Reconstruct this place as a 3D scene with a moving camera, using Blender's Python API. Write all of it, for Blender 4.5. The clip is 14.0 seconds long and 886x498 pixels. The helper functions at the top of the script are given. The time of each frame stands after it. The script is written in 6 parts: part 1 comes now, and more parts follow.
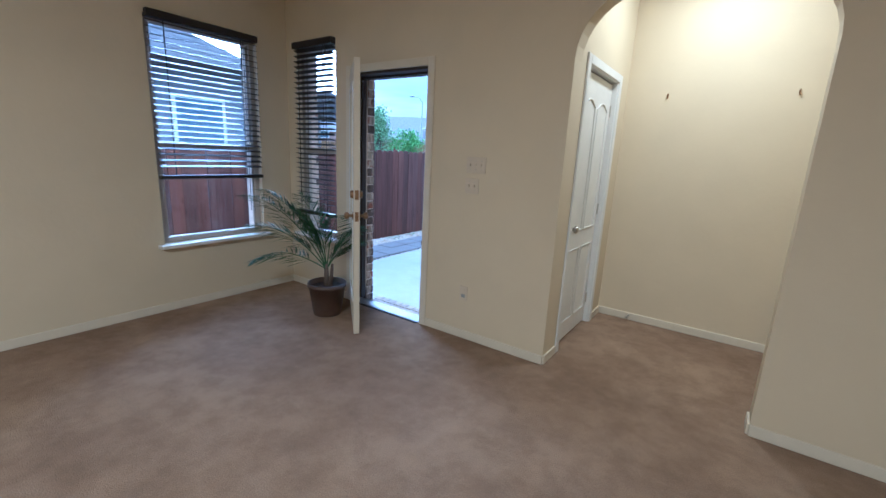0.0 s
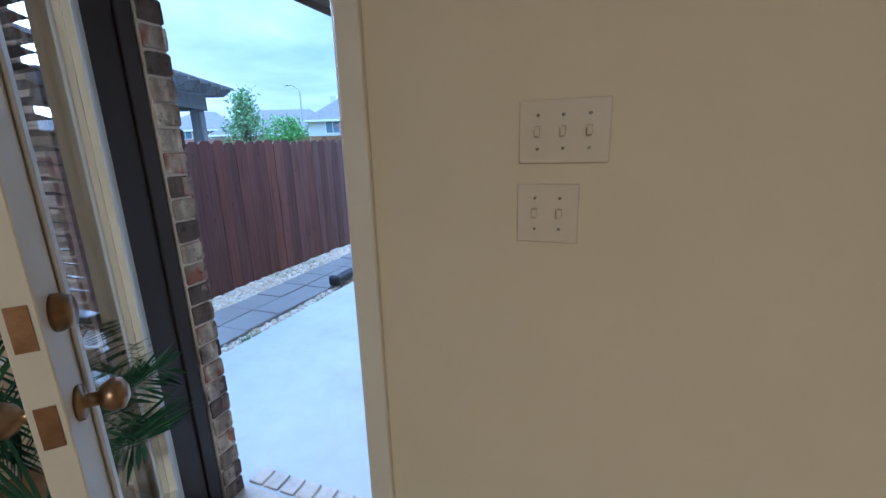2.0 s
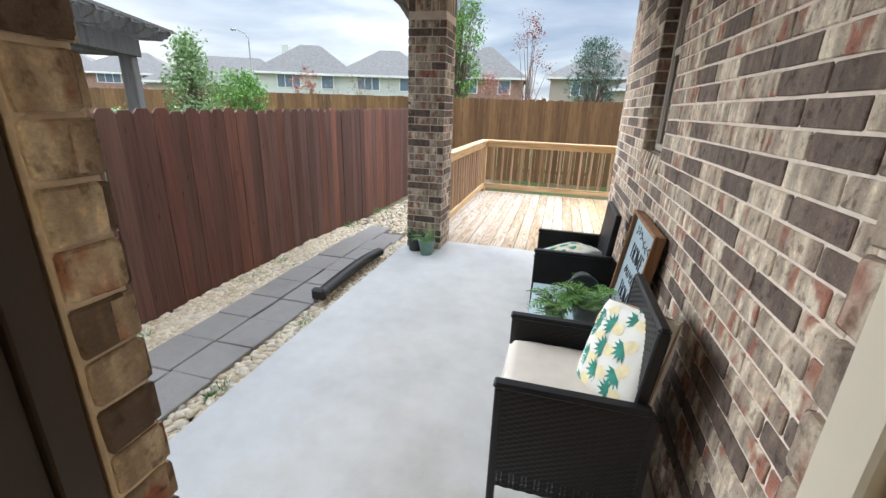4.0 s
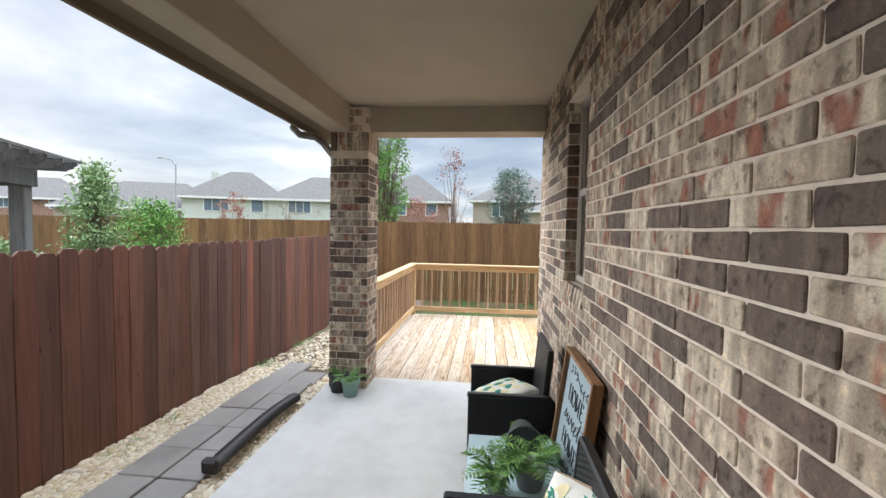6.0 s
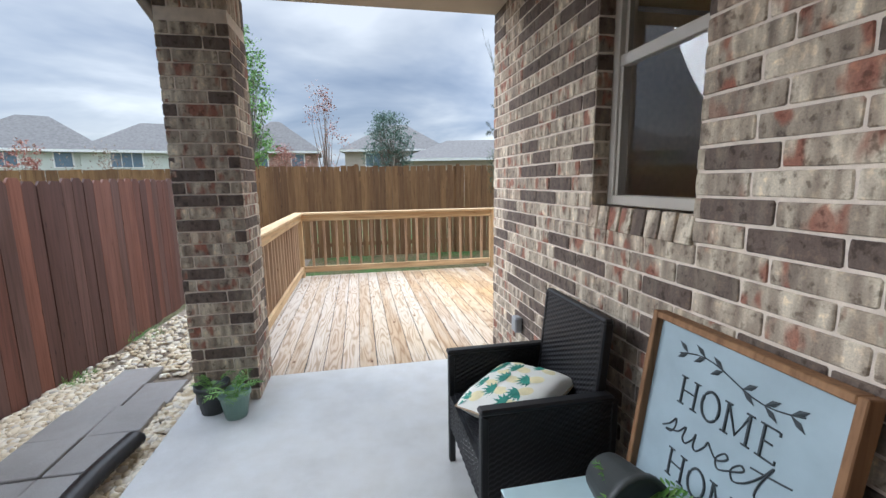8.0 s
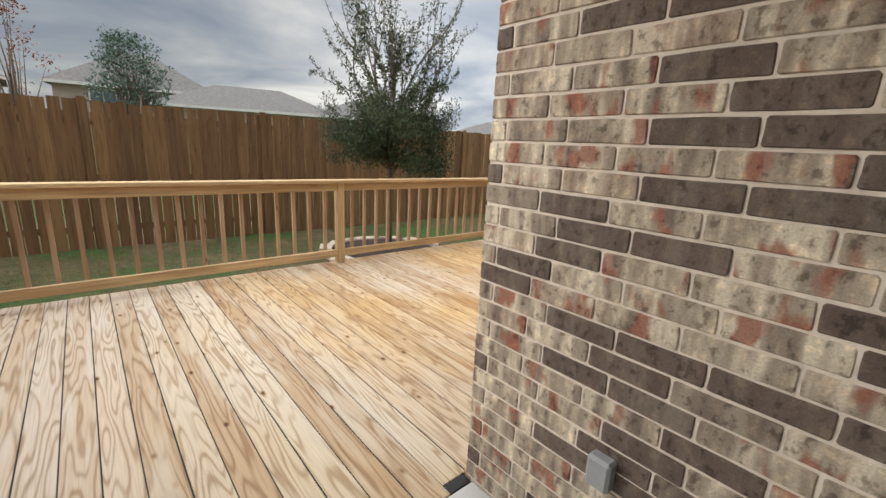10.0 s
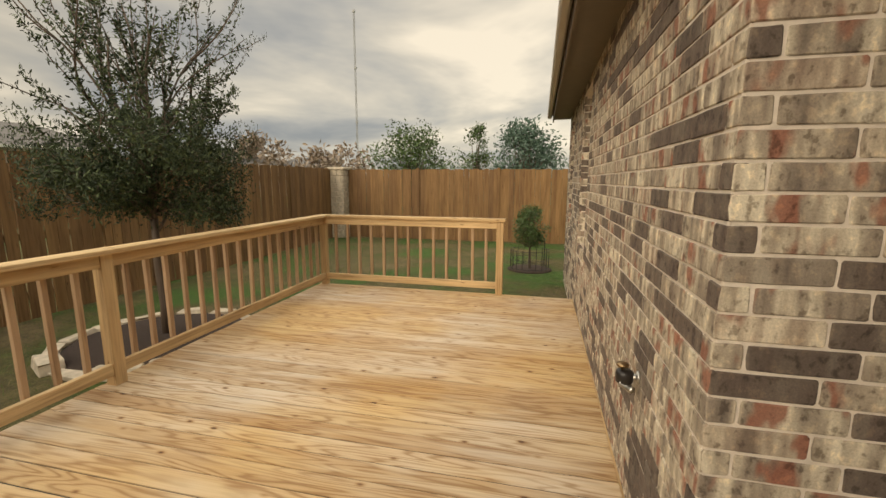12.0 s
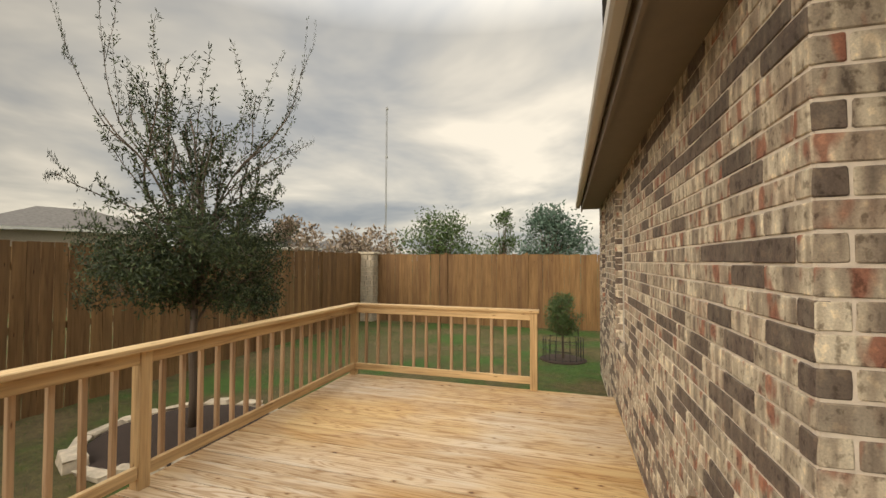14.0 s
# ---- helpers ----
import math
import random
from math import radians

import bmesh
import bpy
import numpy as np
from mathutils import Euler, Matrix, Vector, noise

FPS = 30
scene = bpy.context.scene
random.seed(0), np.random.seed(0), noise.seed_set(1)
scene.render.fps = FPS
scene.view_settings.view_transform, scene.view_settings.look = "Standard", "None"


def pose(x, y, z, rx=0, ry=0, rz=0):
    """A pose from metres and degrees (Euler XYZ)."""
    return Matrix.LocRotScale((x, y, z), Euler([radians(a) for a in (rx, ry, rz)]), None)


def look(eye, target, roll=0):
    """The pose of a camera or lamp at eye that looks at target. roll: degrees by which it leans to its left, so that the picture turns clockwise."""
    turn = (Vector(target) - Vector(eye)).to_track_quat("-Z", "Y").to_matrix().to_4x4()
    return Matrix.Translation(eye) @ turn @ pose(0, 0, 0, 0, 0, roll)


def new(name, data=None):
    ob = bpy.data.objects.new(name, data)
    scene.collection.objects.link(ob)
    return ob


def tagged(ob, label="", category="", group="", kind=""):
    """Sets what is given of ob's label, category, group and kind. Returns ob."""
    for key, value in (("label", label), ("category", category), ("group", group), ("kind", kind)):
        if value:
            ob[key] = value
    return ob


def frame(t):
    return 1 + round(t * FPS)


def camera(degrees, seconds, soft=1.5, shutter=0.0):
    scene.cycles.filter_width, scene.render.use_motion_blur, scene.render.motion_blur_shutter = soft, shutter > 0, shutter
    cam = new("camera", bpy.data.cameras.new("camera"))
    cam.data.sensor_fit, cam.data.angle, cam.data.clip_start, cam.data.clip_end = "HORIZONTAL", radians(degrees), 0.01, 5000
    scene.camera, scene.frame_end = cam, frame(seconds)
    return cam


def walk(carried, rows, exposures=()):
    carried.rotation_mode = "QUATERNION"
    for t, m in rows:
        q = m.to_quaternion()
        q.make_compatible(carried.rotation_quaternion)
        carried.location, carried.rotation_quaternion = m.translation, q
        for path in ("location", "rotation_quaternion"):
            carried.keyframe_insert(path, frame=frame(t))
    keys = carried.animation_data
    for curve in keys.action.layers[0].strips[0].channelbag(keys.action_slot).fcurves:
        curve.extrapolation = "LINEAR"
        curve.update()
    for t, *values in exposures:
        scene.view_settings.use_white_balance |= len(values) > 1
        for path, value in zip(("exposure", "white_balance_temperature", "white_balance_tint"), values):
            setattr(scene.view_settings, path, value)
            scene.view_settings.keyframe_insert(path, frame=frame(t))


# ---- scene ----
cam = camera(93.4, 14.0)
PATH = [
    (0, (1.731, -7.355, 1.472), (0.609, -5.759, 1.031), 2.8),
    (0.5, (1.376, -6.881, 1.433), (0.534, -5.137, 0.932), -0.5),
    (1, (0.937, -6.388, 1.500), (-0.062, -4.716, 1.047), -1.7),
    (1.5, (0.553, -5.970, 1.432), (-0.403, -4.280, 0.954), -1.7),
    (2, (0.201, -5.521, 1.389), (-0.504, -3.713, 0.906), -1.7),
    (2.5, (-0.182, -5.172, 1.561), (-0.909, -3.388, 1.024), -2.6),
    (2.7, (-0.3, -5.18, 1.568), (-0.92, -3.356, 1.031), -2.6),
    (4.8, (-0.6, -4.679, 1.581), (-1.078, -2.856, 0.912), 2.3),
    (5, (-0.583, -4.664, 1.597), (-1.082, -2.836, 0.958), 1.6),
    (5.5, (-0.545, -4.626, 1.672), (-0.851, -2.674, 1.364), 0.7),
    (6, (-0.568, -4.613, 1.693), (-0.777, -2.626, 1.597), 1.1),
    (6.5, (-0.691, -4.481, 1.673), (-0.833, -2.488, 1.588), 0.8),
    (7, (-0.818, -4.222, 1.57), (-1.082, -2.246, 1.402), 0.3),
    (7.5, (-0.955, -3.724, 1.464), (-1.224, -1.762, 1.18), -2.6),
    (8, (-1.078, -3.275, 1.451), (-0.692, -1.339, 1.134), -0.8),
    (8.5, (-1.154, -2.837, 1.417), (-0.397, -0.996, 1.219), -1.4),
    (8.7, (-1.187, -2.584, 1.443), (-0.47, -0.733, 1.195), -2.6),
    (10.8, (-1.143, -0.314, 1.43), (0.383, 0.867, 0.904), 3.5),
    (11, (-1.116, -0.114, 1.418), (0.435, 1.043, 0.911), 1.7),
    (11.5, (-1.095, 0.218, 1.414), (0.679, 1.02, 0.957), -0.9),
    (12, (-1.175, 0.456, 1.499), (0.748, 0.901, 1.175), 0.2),
    (12.5, (-1.208, 0.457, 1.56), (0.716, 0.937, 1.299), 1.0),
    (13, (-1.202, 0.439, 1.552), (0.73, 0.941, 1.416), 0.4),
    (13.5, (-1.224, 0.486, 1.617), (0.707, 0.998, 1.707), 0.3),
    (14, (-1.172, 0.546, 1.633), (0.745, 1.114, 1.688), 0.3),
]
EXPOSURES = [(0, 2.36, 3750, 9), (1.5, 2.12, 3800, 8), (2.0, 2.12, 3950, 8), (2.5, 2.25, 4400, 8), (2.7, 2.25, 4650, 8), (4.8, 1.95, 6150, 10), (6.5, 2.0, 5950, 10), (7.5, 1.76, 5750, 10), (8.7, 1.6, 5600, 10), (10.8, 0.90, 7200, 10), (11.0, 0.86, 7300, 10), (11.5, 0.66, 8600, 10), (12.5, 0.66, 8400, 10), (14.0, 0.74, 8000, 10)]
SKY_STRENGTH = 0.46
SUN_STRENGTH = 1.75
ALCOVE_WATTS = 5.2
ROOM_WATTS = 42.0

walk(cam, [(t, look(eye, target, roll)) for t, eye, target, roll in PATH], EXPOSURES)

# ---- world and light ----
world = bpy.data.worlds.new("overcast")
scene.world = world
world.use_nodes = True
wt = world.node_tree
wn, wl = wt.nodes, wt.links
wn.clear()
w_out = wn.new("ShaderNodeOutputWorld")
w_bg = wn.new("ShaderNodeBackground")
w_bg.inputs[1].default_value = SKY_STRENGTH
w_tc = wn.new("ShaderNodeTexCoord")
w_sky = wn.new("ShaderNodeTexSky")
w_sky.sky_type = "NISHITA"
w_sky.sun_disc = False
w_sky.sun_elevation, w_sky.sun_rotation = radians(22), radians(293)
w_sep = wn.new("ShaderNodeSeparateXYZ")
wl.new(w_tc.outputs["Generated"], w_sep.inputs[0])
# cloud layer seen in perspective: divide by height above the horizon
w_den = wn.new("ShaderNodeMath"); w_den.operation = "ADD"; w_den.inputs[1].default_value = 0.16
w_abs = wn.new("ShaderNodeMath"); w_abs.operation = "ABSOLUTE"
wl.new(w_sep.outputs[2], w_abs.inputs[0]); wl.new(w_abs.outputs[0], w_den.inputs[0])
w_div = wn.new("ShaderNodeVectorMath"); w_div.operation = "DIVIDE"
w_com = wn.new("ShaderNodeCombineXYZ")
for k in range(3):
    wl.new(w_den.outputs[0], w_com.inputs[k])
wl.new(w_tc.outputs["Generated"], w_div.inputs[0]); wl.new(w_com.outputs[0], w_div.inputs[1])
w_n1 = wn.new("ShaderNodeTexNoise")
w_n1.inputs["Scale"].default_value, w_n1.inputs["Detail"].default_value, w_n1.inputs["Roughness"].default_value = 0.85, 5, 0.52
w_n1.inputs["Distortion"].default_value = 0.35
wl.new(w_div.outputs[0], w_n1.inputs["Vector"])
w_ramp = wn.new("ShaderNodeValToRGB")
els = w_ramp.color_ramp.elements
els[0].position, els[0].color = 0.32, (0.30, 0.36, 0.46, 1)
els[1].position, els[1].color = 0.68, (1.05, 1.04, 1.0, 1)
e = els.new(0.45); e.color = (0.50, 0.545, 0.61, 1)
e = els.new(0.56); e.color = (0.72, 0.74, 0.75, 1)
wl.new(w_n1.outputs["Fac"], w_ramp.inputs[0])
# an overcast sky is brighter overhead than at the horizon
w_grad = wn.new("ShaderNodeMapRange")
w_grad.inputs[1].default_value, w_grad.inputs[2].default_value = 0.48, 0.95
w_grad.inputs[3].default_value, w_grad.inputs[4].default_value = 1.0, 7.5
wl.new(w_sep.outputs[2], w_grad.inputs[0])
# the cloud is thinner and brighter towards the open side behind the house
w_thin = wn.new("ShaderNodeMapRange"); w_thin.interpolation_type = "SMOOTHSTEP"
w_thin.inputs[1].default_value, w_thin.inputs[2].default_value = 0.05, 0.85
w_thin.inputs[3].default_value, w_thin.inputs[4].default_value = 0.64, 1.28
wl.new(w_sep.outputs[0], w_thin.inputs[0])
w_bright = wn.new("ShaderNodeMath"); w_bright.operation = "MULTIPLY"
wl.new(w_grad.outputs[0], w_bright.inputs[0]); wl.new(w_thin.outputs[0], w_bright.inputs[1])
w_mul = wn.new("ShaderNodeVectorMath"); w_mul.operation = "SCALE"
wl.new(w_ramp.outputs[0], w_mul.inputs[0]); wl.new(w_bright.outputs[0], w_mul.inputs["Scale"])
w_skm = wn.new("ShaderNodeVectorMath"); w_skm.operation = "SCALE"; w_skm.inputs["Scale"].default_value = 0.1
wl.new(w_sky.outputs[0], w_skm.inputs[0])
w_mix = wn.new("ShaderNodeMixRGB"); w_mix.inputs[0].default_value = 0.85
wl.new(w_skm.outputs[0], w_mix.inputs[1]); wl.new(w_mul.outputs[0], w_mix.inputs[2])
wl.new(w_mix.outputs[0], w_bg.inputs[0]); wl.new(w_bg.outputs[0], w_out.inputs[0])

sun = new("sun", bpy.data.lights.new("sun", "SUN"))
sun.data.energy, sun.data.angle, sun.data.color = SUN_STRENGTH, radians(54), (1.0, 0.98, 0.95)
sun.matrix_world = look((0, 0, 0), (0.85, -0.36, -0.37))


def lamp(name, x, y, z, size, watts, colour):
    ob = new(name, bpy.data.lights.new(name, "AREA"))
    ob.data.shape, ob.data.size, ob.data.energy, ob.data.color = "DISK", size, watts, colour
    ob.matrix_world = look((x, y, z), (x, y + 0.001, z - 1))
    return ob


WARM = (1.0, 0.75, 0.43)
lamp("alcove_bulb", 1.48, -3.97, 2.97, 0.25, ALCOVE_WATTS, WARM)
# Unseen lamp added to lift the room's walls; no fitting hangs here.
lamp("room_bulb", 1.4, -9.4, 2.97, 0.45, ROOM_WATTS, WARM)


# ---- materials ----
def mat(name, rough=0.6, metal=0.0):
    m = bpy.data.materials.new(name)
    m.use_nodes = True
    b = m.node_tree.nodes["Principled BSDF"]
    b.inputs["Roughness"].default_value, b.inputs["Metallic"].default_value = rough, metal
    return m, m.node_tree.nodes, m.node_tree.links, b


def ramp(nodes, stops, smooth=True):
    r = nodes.new("ShaderNodeValToRGB")
    r.color_ramp.interpolation = "LINEAR" if smooth else "CONSTANT"
    el = r.color_ramp.elements
    while len(el) < len(stops):
        el.new(0.5)
    for k, (p, c) in enumerate(stops):
        el[k].position, el[k].color = p, (*c, 1)
    return r


def coords(nodes, links, scale, rnd=None, spread=40.0, turned=False):
    """World position, scaled on each axis; shifted by a random number for each piece where rnd is given."""
    g = nodes.new("ShaderNodeNewGeometry")
    v = g.outputs["Position"]
    if turned:
        # u runs along a wall whichever way the wall faces, v runs up
        s = nodes.new("ShaderNodeSeparateXYZ"); links.new(v, s.inputs[0])
        a = nodes.new("ShaderNodeMath"); a.operation = "ADD"
        links.new(s.outputs[0], a.inputs[0]); links.new(s.outputs[1], a.inputs[1])
        c = nodes.new("ShaderNodeCombineXYZ")
        links.new(a.outputs[0], c.inputs[0]); links.new(s.outputs[2], c.inputs[2])
        v = c.outputs[0]
    m = nodes.new("ShaderNodeVectorMath"); m.operation = "MULTIPLY"; m.inputs[1].default_value = scale
    links.new(v, m.inputs[0])
    v = m.outputs[0]
    if rnd is not None:
        k = nodes.new("ShaderNodeMath"); k.operation = "MULTIPLY"; k.inputs[1].default_value = spread
        links.new(rnd, k.inputs[0])
        a2 = nodes.new("ShaderNodeVectorMath"); a2.operation = "ADD"
        links.new(v, a2.inputs[0]); links.new(k.outputs[0], a2.inputs[1])
        v = a2.outputs[0]
    return v


def noise_tex(nodes, links, v, scale=1.0, detail=4.0, rough=0.55):
    t = nodes.new("ShaderNodeTexNoise")
    t.inputs["Scale"].default_value, t.inputs["Detail"].default_value, t.inputs["Roughness"].default_value = scale, detail, rough
    links.new(v, t.inputs["Vector"])
    return t.outputs["Fac"]


def mixc(nodes, links, fac, a, b, kind="MIX"):
    m = nodes.new("ShaderNodeMixRGB")
    m.blend_type = kind
    for sock, val in ((m.inputs[0], fac), (m.inputs[1], a), (m.inputs[2], b)):
        if isinstance(val, (int, float)):
            sock.default_value = val
        elif isinstance(val, tuple):
            sock.default_value = (*val, 1)
        else:
            links.new(val, sock)
    return m.outputs[0]


def bump(nodes, links, b, h, strength=0.3, dist=0.01):
    n = nodes.new("ShaderNodeBump")
    n.inputs["Strength"].default_value, n.inputs["Distance"].default_value = strength, dist
    links.new(h, n.inputs["Height"]); links.new(n.outputs[0], b.inputs["Normal"])


def rand_of(nodes, island):
    if island:
        return nodes.new("ShaderNodeNewGeometry").outputs["Random Per Island"]
    return nodes.new("ShaderNodeObjectInfo").outputs["Random"]


def plain(name, c, rough=0.6, metal=0.0, var=0.12, scale=9.0, relief=0.0):
    m, n, l, b = mat(name, rough, metal)
    v = coords(n, l, (1, 1, 1))
    f = noise_tex(n, l, v, scale, 5)
    dark = tuple(x * (1 - var) for x in c)
    lite = tuple(min(1, x * (1 + var)) for x in c)
    r = ramp(n, [(0.3, dark), (0.7, lite)])
    l.new(f, r.inputs[0]); l.new(r.outputs[0], b.inputs["Base Color"])
    if relief:
        bump(n, l, b, noise_tex(n, l, v, scale * 12, 3), relief, 0.004)
    return m


def brick_mat(name, island):
    m, n, l, b = mat(name, 0.9)
    rnd = rand_of(n, island)
    band = noise_tex(n, l, coords(n, l, (19, 19, 3.2), rnd, turned=True), 1.0, 2, 0.5)
    blot = noise_tex(n, l, coords(n, l, (13, 13, 6), rnd, 90, turned=True), 1.0, 2, 0.5)
    smear = noise_tex(n, l, coords(n, l, (34, 34, 26), rnd, 60, turned=True), 1.0, 3, 0.6)
    fine = noise_tex(n, l, coords(n, l, (1, 1, 1)), 170, 4, 0.65)
    # soft upright bands of taupe, tan and cream slurry
    flash = ramp(n, [(0.29, (0.13, 0.10, 0.08)), (0.40, (0.28, 0.225, 0.172)), (0.49, (0.39, 0.325, 0.245)), (0.565, (0.55, 0.47, 0.355)), (0.64, (0.74, 0.66, 0.51))])
    l.new(band, flash.inputs[0])
    body = ramp(n, [(0.0, (0.088, 0.063, 0.051)), (0.12, (0.13, 0.092, 0.074)), (0.28, (0.10, 0.072, 0.058)), (0.31, (0.30, 0.24, 0.185)),
                    (0.48, (0.44, 0.36, 0.27)), (0.66, (0.34, 0.275, 0.215)), (0.84, (0.66, 0.57, 0.43)), (0.94, (0.46, 0.32, 0.225)), (1.0, (0.34, 0.17, 0.115))])
    l.new(rnd, body.inputs[0])
    lightness = ramp(n, [(0.28, (0.10, 0.10, 0.10)), (0.32, (0.80, 0.80, 0.80))]); l.new(rnd, lightness.inputs[0])
    c = mixc(n, l, lightness.outputs[0], body.outputs[0], flash.outputs[0])
    some = ramp(n, [(0.29, (0, 0, 0)), (0.33, (1, 1, 1))]); l.new(rnd, some.inputs[0])
    red = ramp(n, [(0.565, (0, 0, 0)), (0.65, (0.85, 0.85, 0.85))]); l.new(blot, red.inputs[0])
    c = mixc(n, l, mixc(n, l, 1.0, red.outputs[0], some.outputs[0], "MULTIPLY"), c, (0.29, 0.105, 0.065))
    soot = ramp(n, [(0.34, (0.48, 0.45, 0.43)), (0.44, (0.95, 0.95, 0.95)), (0.57, (1.0, 1.0, 1.0)), (0.66, (1.32, 1.28, 1.2))]); l.new(smear, soot.inputs[0])
    c = mixc(n, l, 1.0, c, soot.outputs[0], "MULTIPLY")
    sp = ramp(n, [(0.3, (0.80, 0.80, 0.80)), (0.65, (1.1, 1.09, 1.08))]); l.new(fine, sp.inputs[0])
    c = mixc(n, l, 1.0, c, sp.outputs[0], "MULTIPLY")
    l.new(c, b.inputs["Base Color"])
    bump(n, l, b, mixc(n, l, 0.5, fine, smear), 0.7, 0.006)
    return m


def wood_mat(name, tones, axis, island=False, rough=0.75, grain=1.0, knots=True, length=1.0):
    """Boards whose grain runs along the axis 0, 1 or 2."""
    m, n, l, b = mat(name, rough)
    rnd = rand_of(n, island)
    sc = [46.0 * grain] * 3
    sc[axis] = 2.2 * length
    g1 = noise_tex(n, l, coords(n, l, tuple(sc), rnd), 1.0, 5, 0.6)
    sc2 = [9.0] * 3
    sc2[axis] = 0.9 * length
    g2 = noise_tex(n, l, coords(n, l, tuple(sc2), rnd), 1.0, 3)
    base = ramp(n, [(k / (len(tones) - 1), t) for k, t in enumerate(tones)])
    l.new(rnd, base.inputs[0])
    gr = ramp(n, [(0.34, (0.70, 0.65, 0.60)), (0.46, (0.95, 0.94, 0.92)), (0.66, (1.12, 1.11, 1.09))])
    l.new(g1, gr.inputs[0])
    c = mixc(n, l, 1.0, base.outputs[0], gr.outputs[0], "MULTIPLY")
    br = ramp(n, [(0.3, (0.72, 0.66, 0.6)), (0.55, (1, 1, 1)), (0.8, (1.18, 1.18, 1.2))])
    l.new(g2, br.inputs[0])
    c = mixc(n, l, 1.0, c, br.outputs[0], "MULTIPLY")
    if knots:
        sk = [13.0] * 3
        sk[axis] = 3.0 * length
        t = n.new("ShaderNodeTexVoronoi"); t.inputs["Scale"].default_value = 1.0
        l.new(coords(n, l, tuple(sk), rnd), t.inputs["Vector"])
        kn = ramp(n, [(0.05, (0.22, 0.13, 0.08)), (0.075, (0.74, 0.66, 0.58)), (0.12, (1, 1, 1))]); l.new(t.outputs["Distance"], kn.inputs[0])
        c = mixc(n, l, 0.9, c, kn.outputs[0], "MULTIPLY")
    l.new(c, b.inputs["Base Color"])
    bump(n, l, b, g1, 0.35, 0.003)
    return m


def deck_mat():
    """Pine boards along y: long contour grain, knots, honey-coloured resin and silvered patches."""
    m, n, l, b = mat("deck_board_wood", 0.66)
    rnd = rand_of(n, False)
    low = noise_tex(n, l, coords(n, l, (7.5, 0.7, 1), rnd), 1.0, 2, 0.45)
    turn = n.new("ShaderNodeMath"); turn.operation = "MULTIPLY"; turn.inputs[1].default_value = 85.0
    l.new(low, turn.inputs[0])
    wave = n.new("ShaderNodeMath"); wave.operation = "SINE"; l.new(turn.outputs[0], wave.inputs[0])
    half = n.new("ShaderNodeMath"); half.operation = "MULTIPLY_ADD"; half.inputs[1].default_value = half.inputs[2].default_value = 0.5
    l.new(wave.outputs[0], half.inputs[0])
    streak = noise_tex(n, l, coords(n, l, (150, 3.5, 1), rnd), 1.0, 3, 0.6)
    patch = noise_tex(n, l, coords(n, l, (10, 1.1, 1), rnd), 1.0, 3, 0.55)
    tone = ramp(n, [(0, (0.49, 0.37, 0.25)), (0.2, (0.60, 0.50, 0.395)), (0.4, (0.43, 0.305, 0.195)), (0.58, (0.62, 0.545, 0.45)), (0.78, (0.46, 0.335, 0.215)), (1, (0.57, 0.465, 0.355))])
    l.new(rnd, tone.inputs[0])
    rings = ramp(n, [(0.0, (0.60, 0.47, 0.34)), (0.25, (0.88, 0.82, 0.75)), (0.5, (1.0, 1.0, 1.0)), (1.0, (1.08, 1.08, 1.08))]); l.new(half.outputs[0], rings.inputs[0])
    c = mixc(n, l, 0.8, tone.outputs[0], rings.outputs[0], "MULTIPLY")
    st = ramp(n, [(0.35, (0.82, 0.77, 0.71)), (0.55, (1, 1, 1))]); l.new(streak, st.inputs[0])
    c = mixc(n, l, 0.8, c, st.outputs[0], "MULTIPLY")
    silver = ramp(n, [(0.50, (0, 0, 0)), (0.66, (0.6, 0.6, 0.6))]); l.new(patch, silver.inputs[0])
    c = mixc(n, l, silver.outputs[0], c, (0.63, 0.56, 0.47))
    big = noise_tex(n, l, coords(n, l, (0.75, 0.55, 1)), 1.0, 3, 0.5)
    honey = ramp(n, [(0.38, (0.15, 0.15, 0.15)), (0.58, (0.95, 0.95, 0.95))]); l.new(big, honey.inputs[0])
    along = n.new("ShaderNodeSeparateXYZ"); l.new(n.new("ShaderNodeNewGeometry").outputs["Position"], along.inputs[0])
    fresh = n.new("ShaderNodeMapRange"); fresh.inputs["From Min"].default_value, fresh.inputs["From Max"].default_value = -1.6, 0.5
    l.new(along.outputs[0], fresh.inputs["Value"])
    resin = mixc(n, l, 1.0, honey.outputs[0], fresh.outputs[0], "MULTIPLY")
    c = mixc(n, l, resin, c, mixc(n, l, 1.0, c, (1.0, 0.80, 0.47), "MULTIPLY"))
    t = n.new("ShaderNodeTexVoronoi"); t.inputs["Scale"].default_value = 1.0
    l.new(coords(n, l, (7.0, 3.6, 1), rnd), t.inputs["Vector"])
    kn = ramp(n, [(0.045, (0.18, 0.10, 0.055)), (0.065, (0.50, 0.36, 0.24)), (0.10, (0.86, 0.79, 0.70)), (0.15, (1, 1, 1))]); l.new(t.outputs["Distance"], kn.inputs[0])
    c = mixc(n, l, 1.0, c, kn.outputs[0], "MULTIPLY")
    l.new(c, b.inputs["Base Color"])
    bump(n, l, b, mixc(n, l, 0.5, half.outputs[0], streak), 0.3, 0.002)
    return m


def glass_mat(name, tint=(1, 1, 1), rough=0.0):
    m, n, l, b = mat(name, rough)
    b.inputs["Base Color"].default_value = (*tint, 1)
    b.inputs["Transmission Weight"].default_value = 1.0
    b.inputs["IOR"].default_value = 1.45
    return m


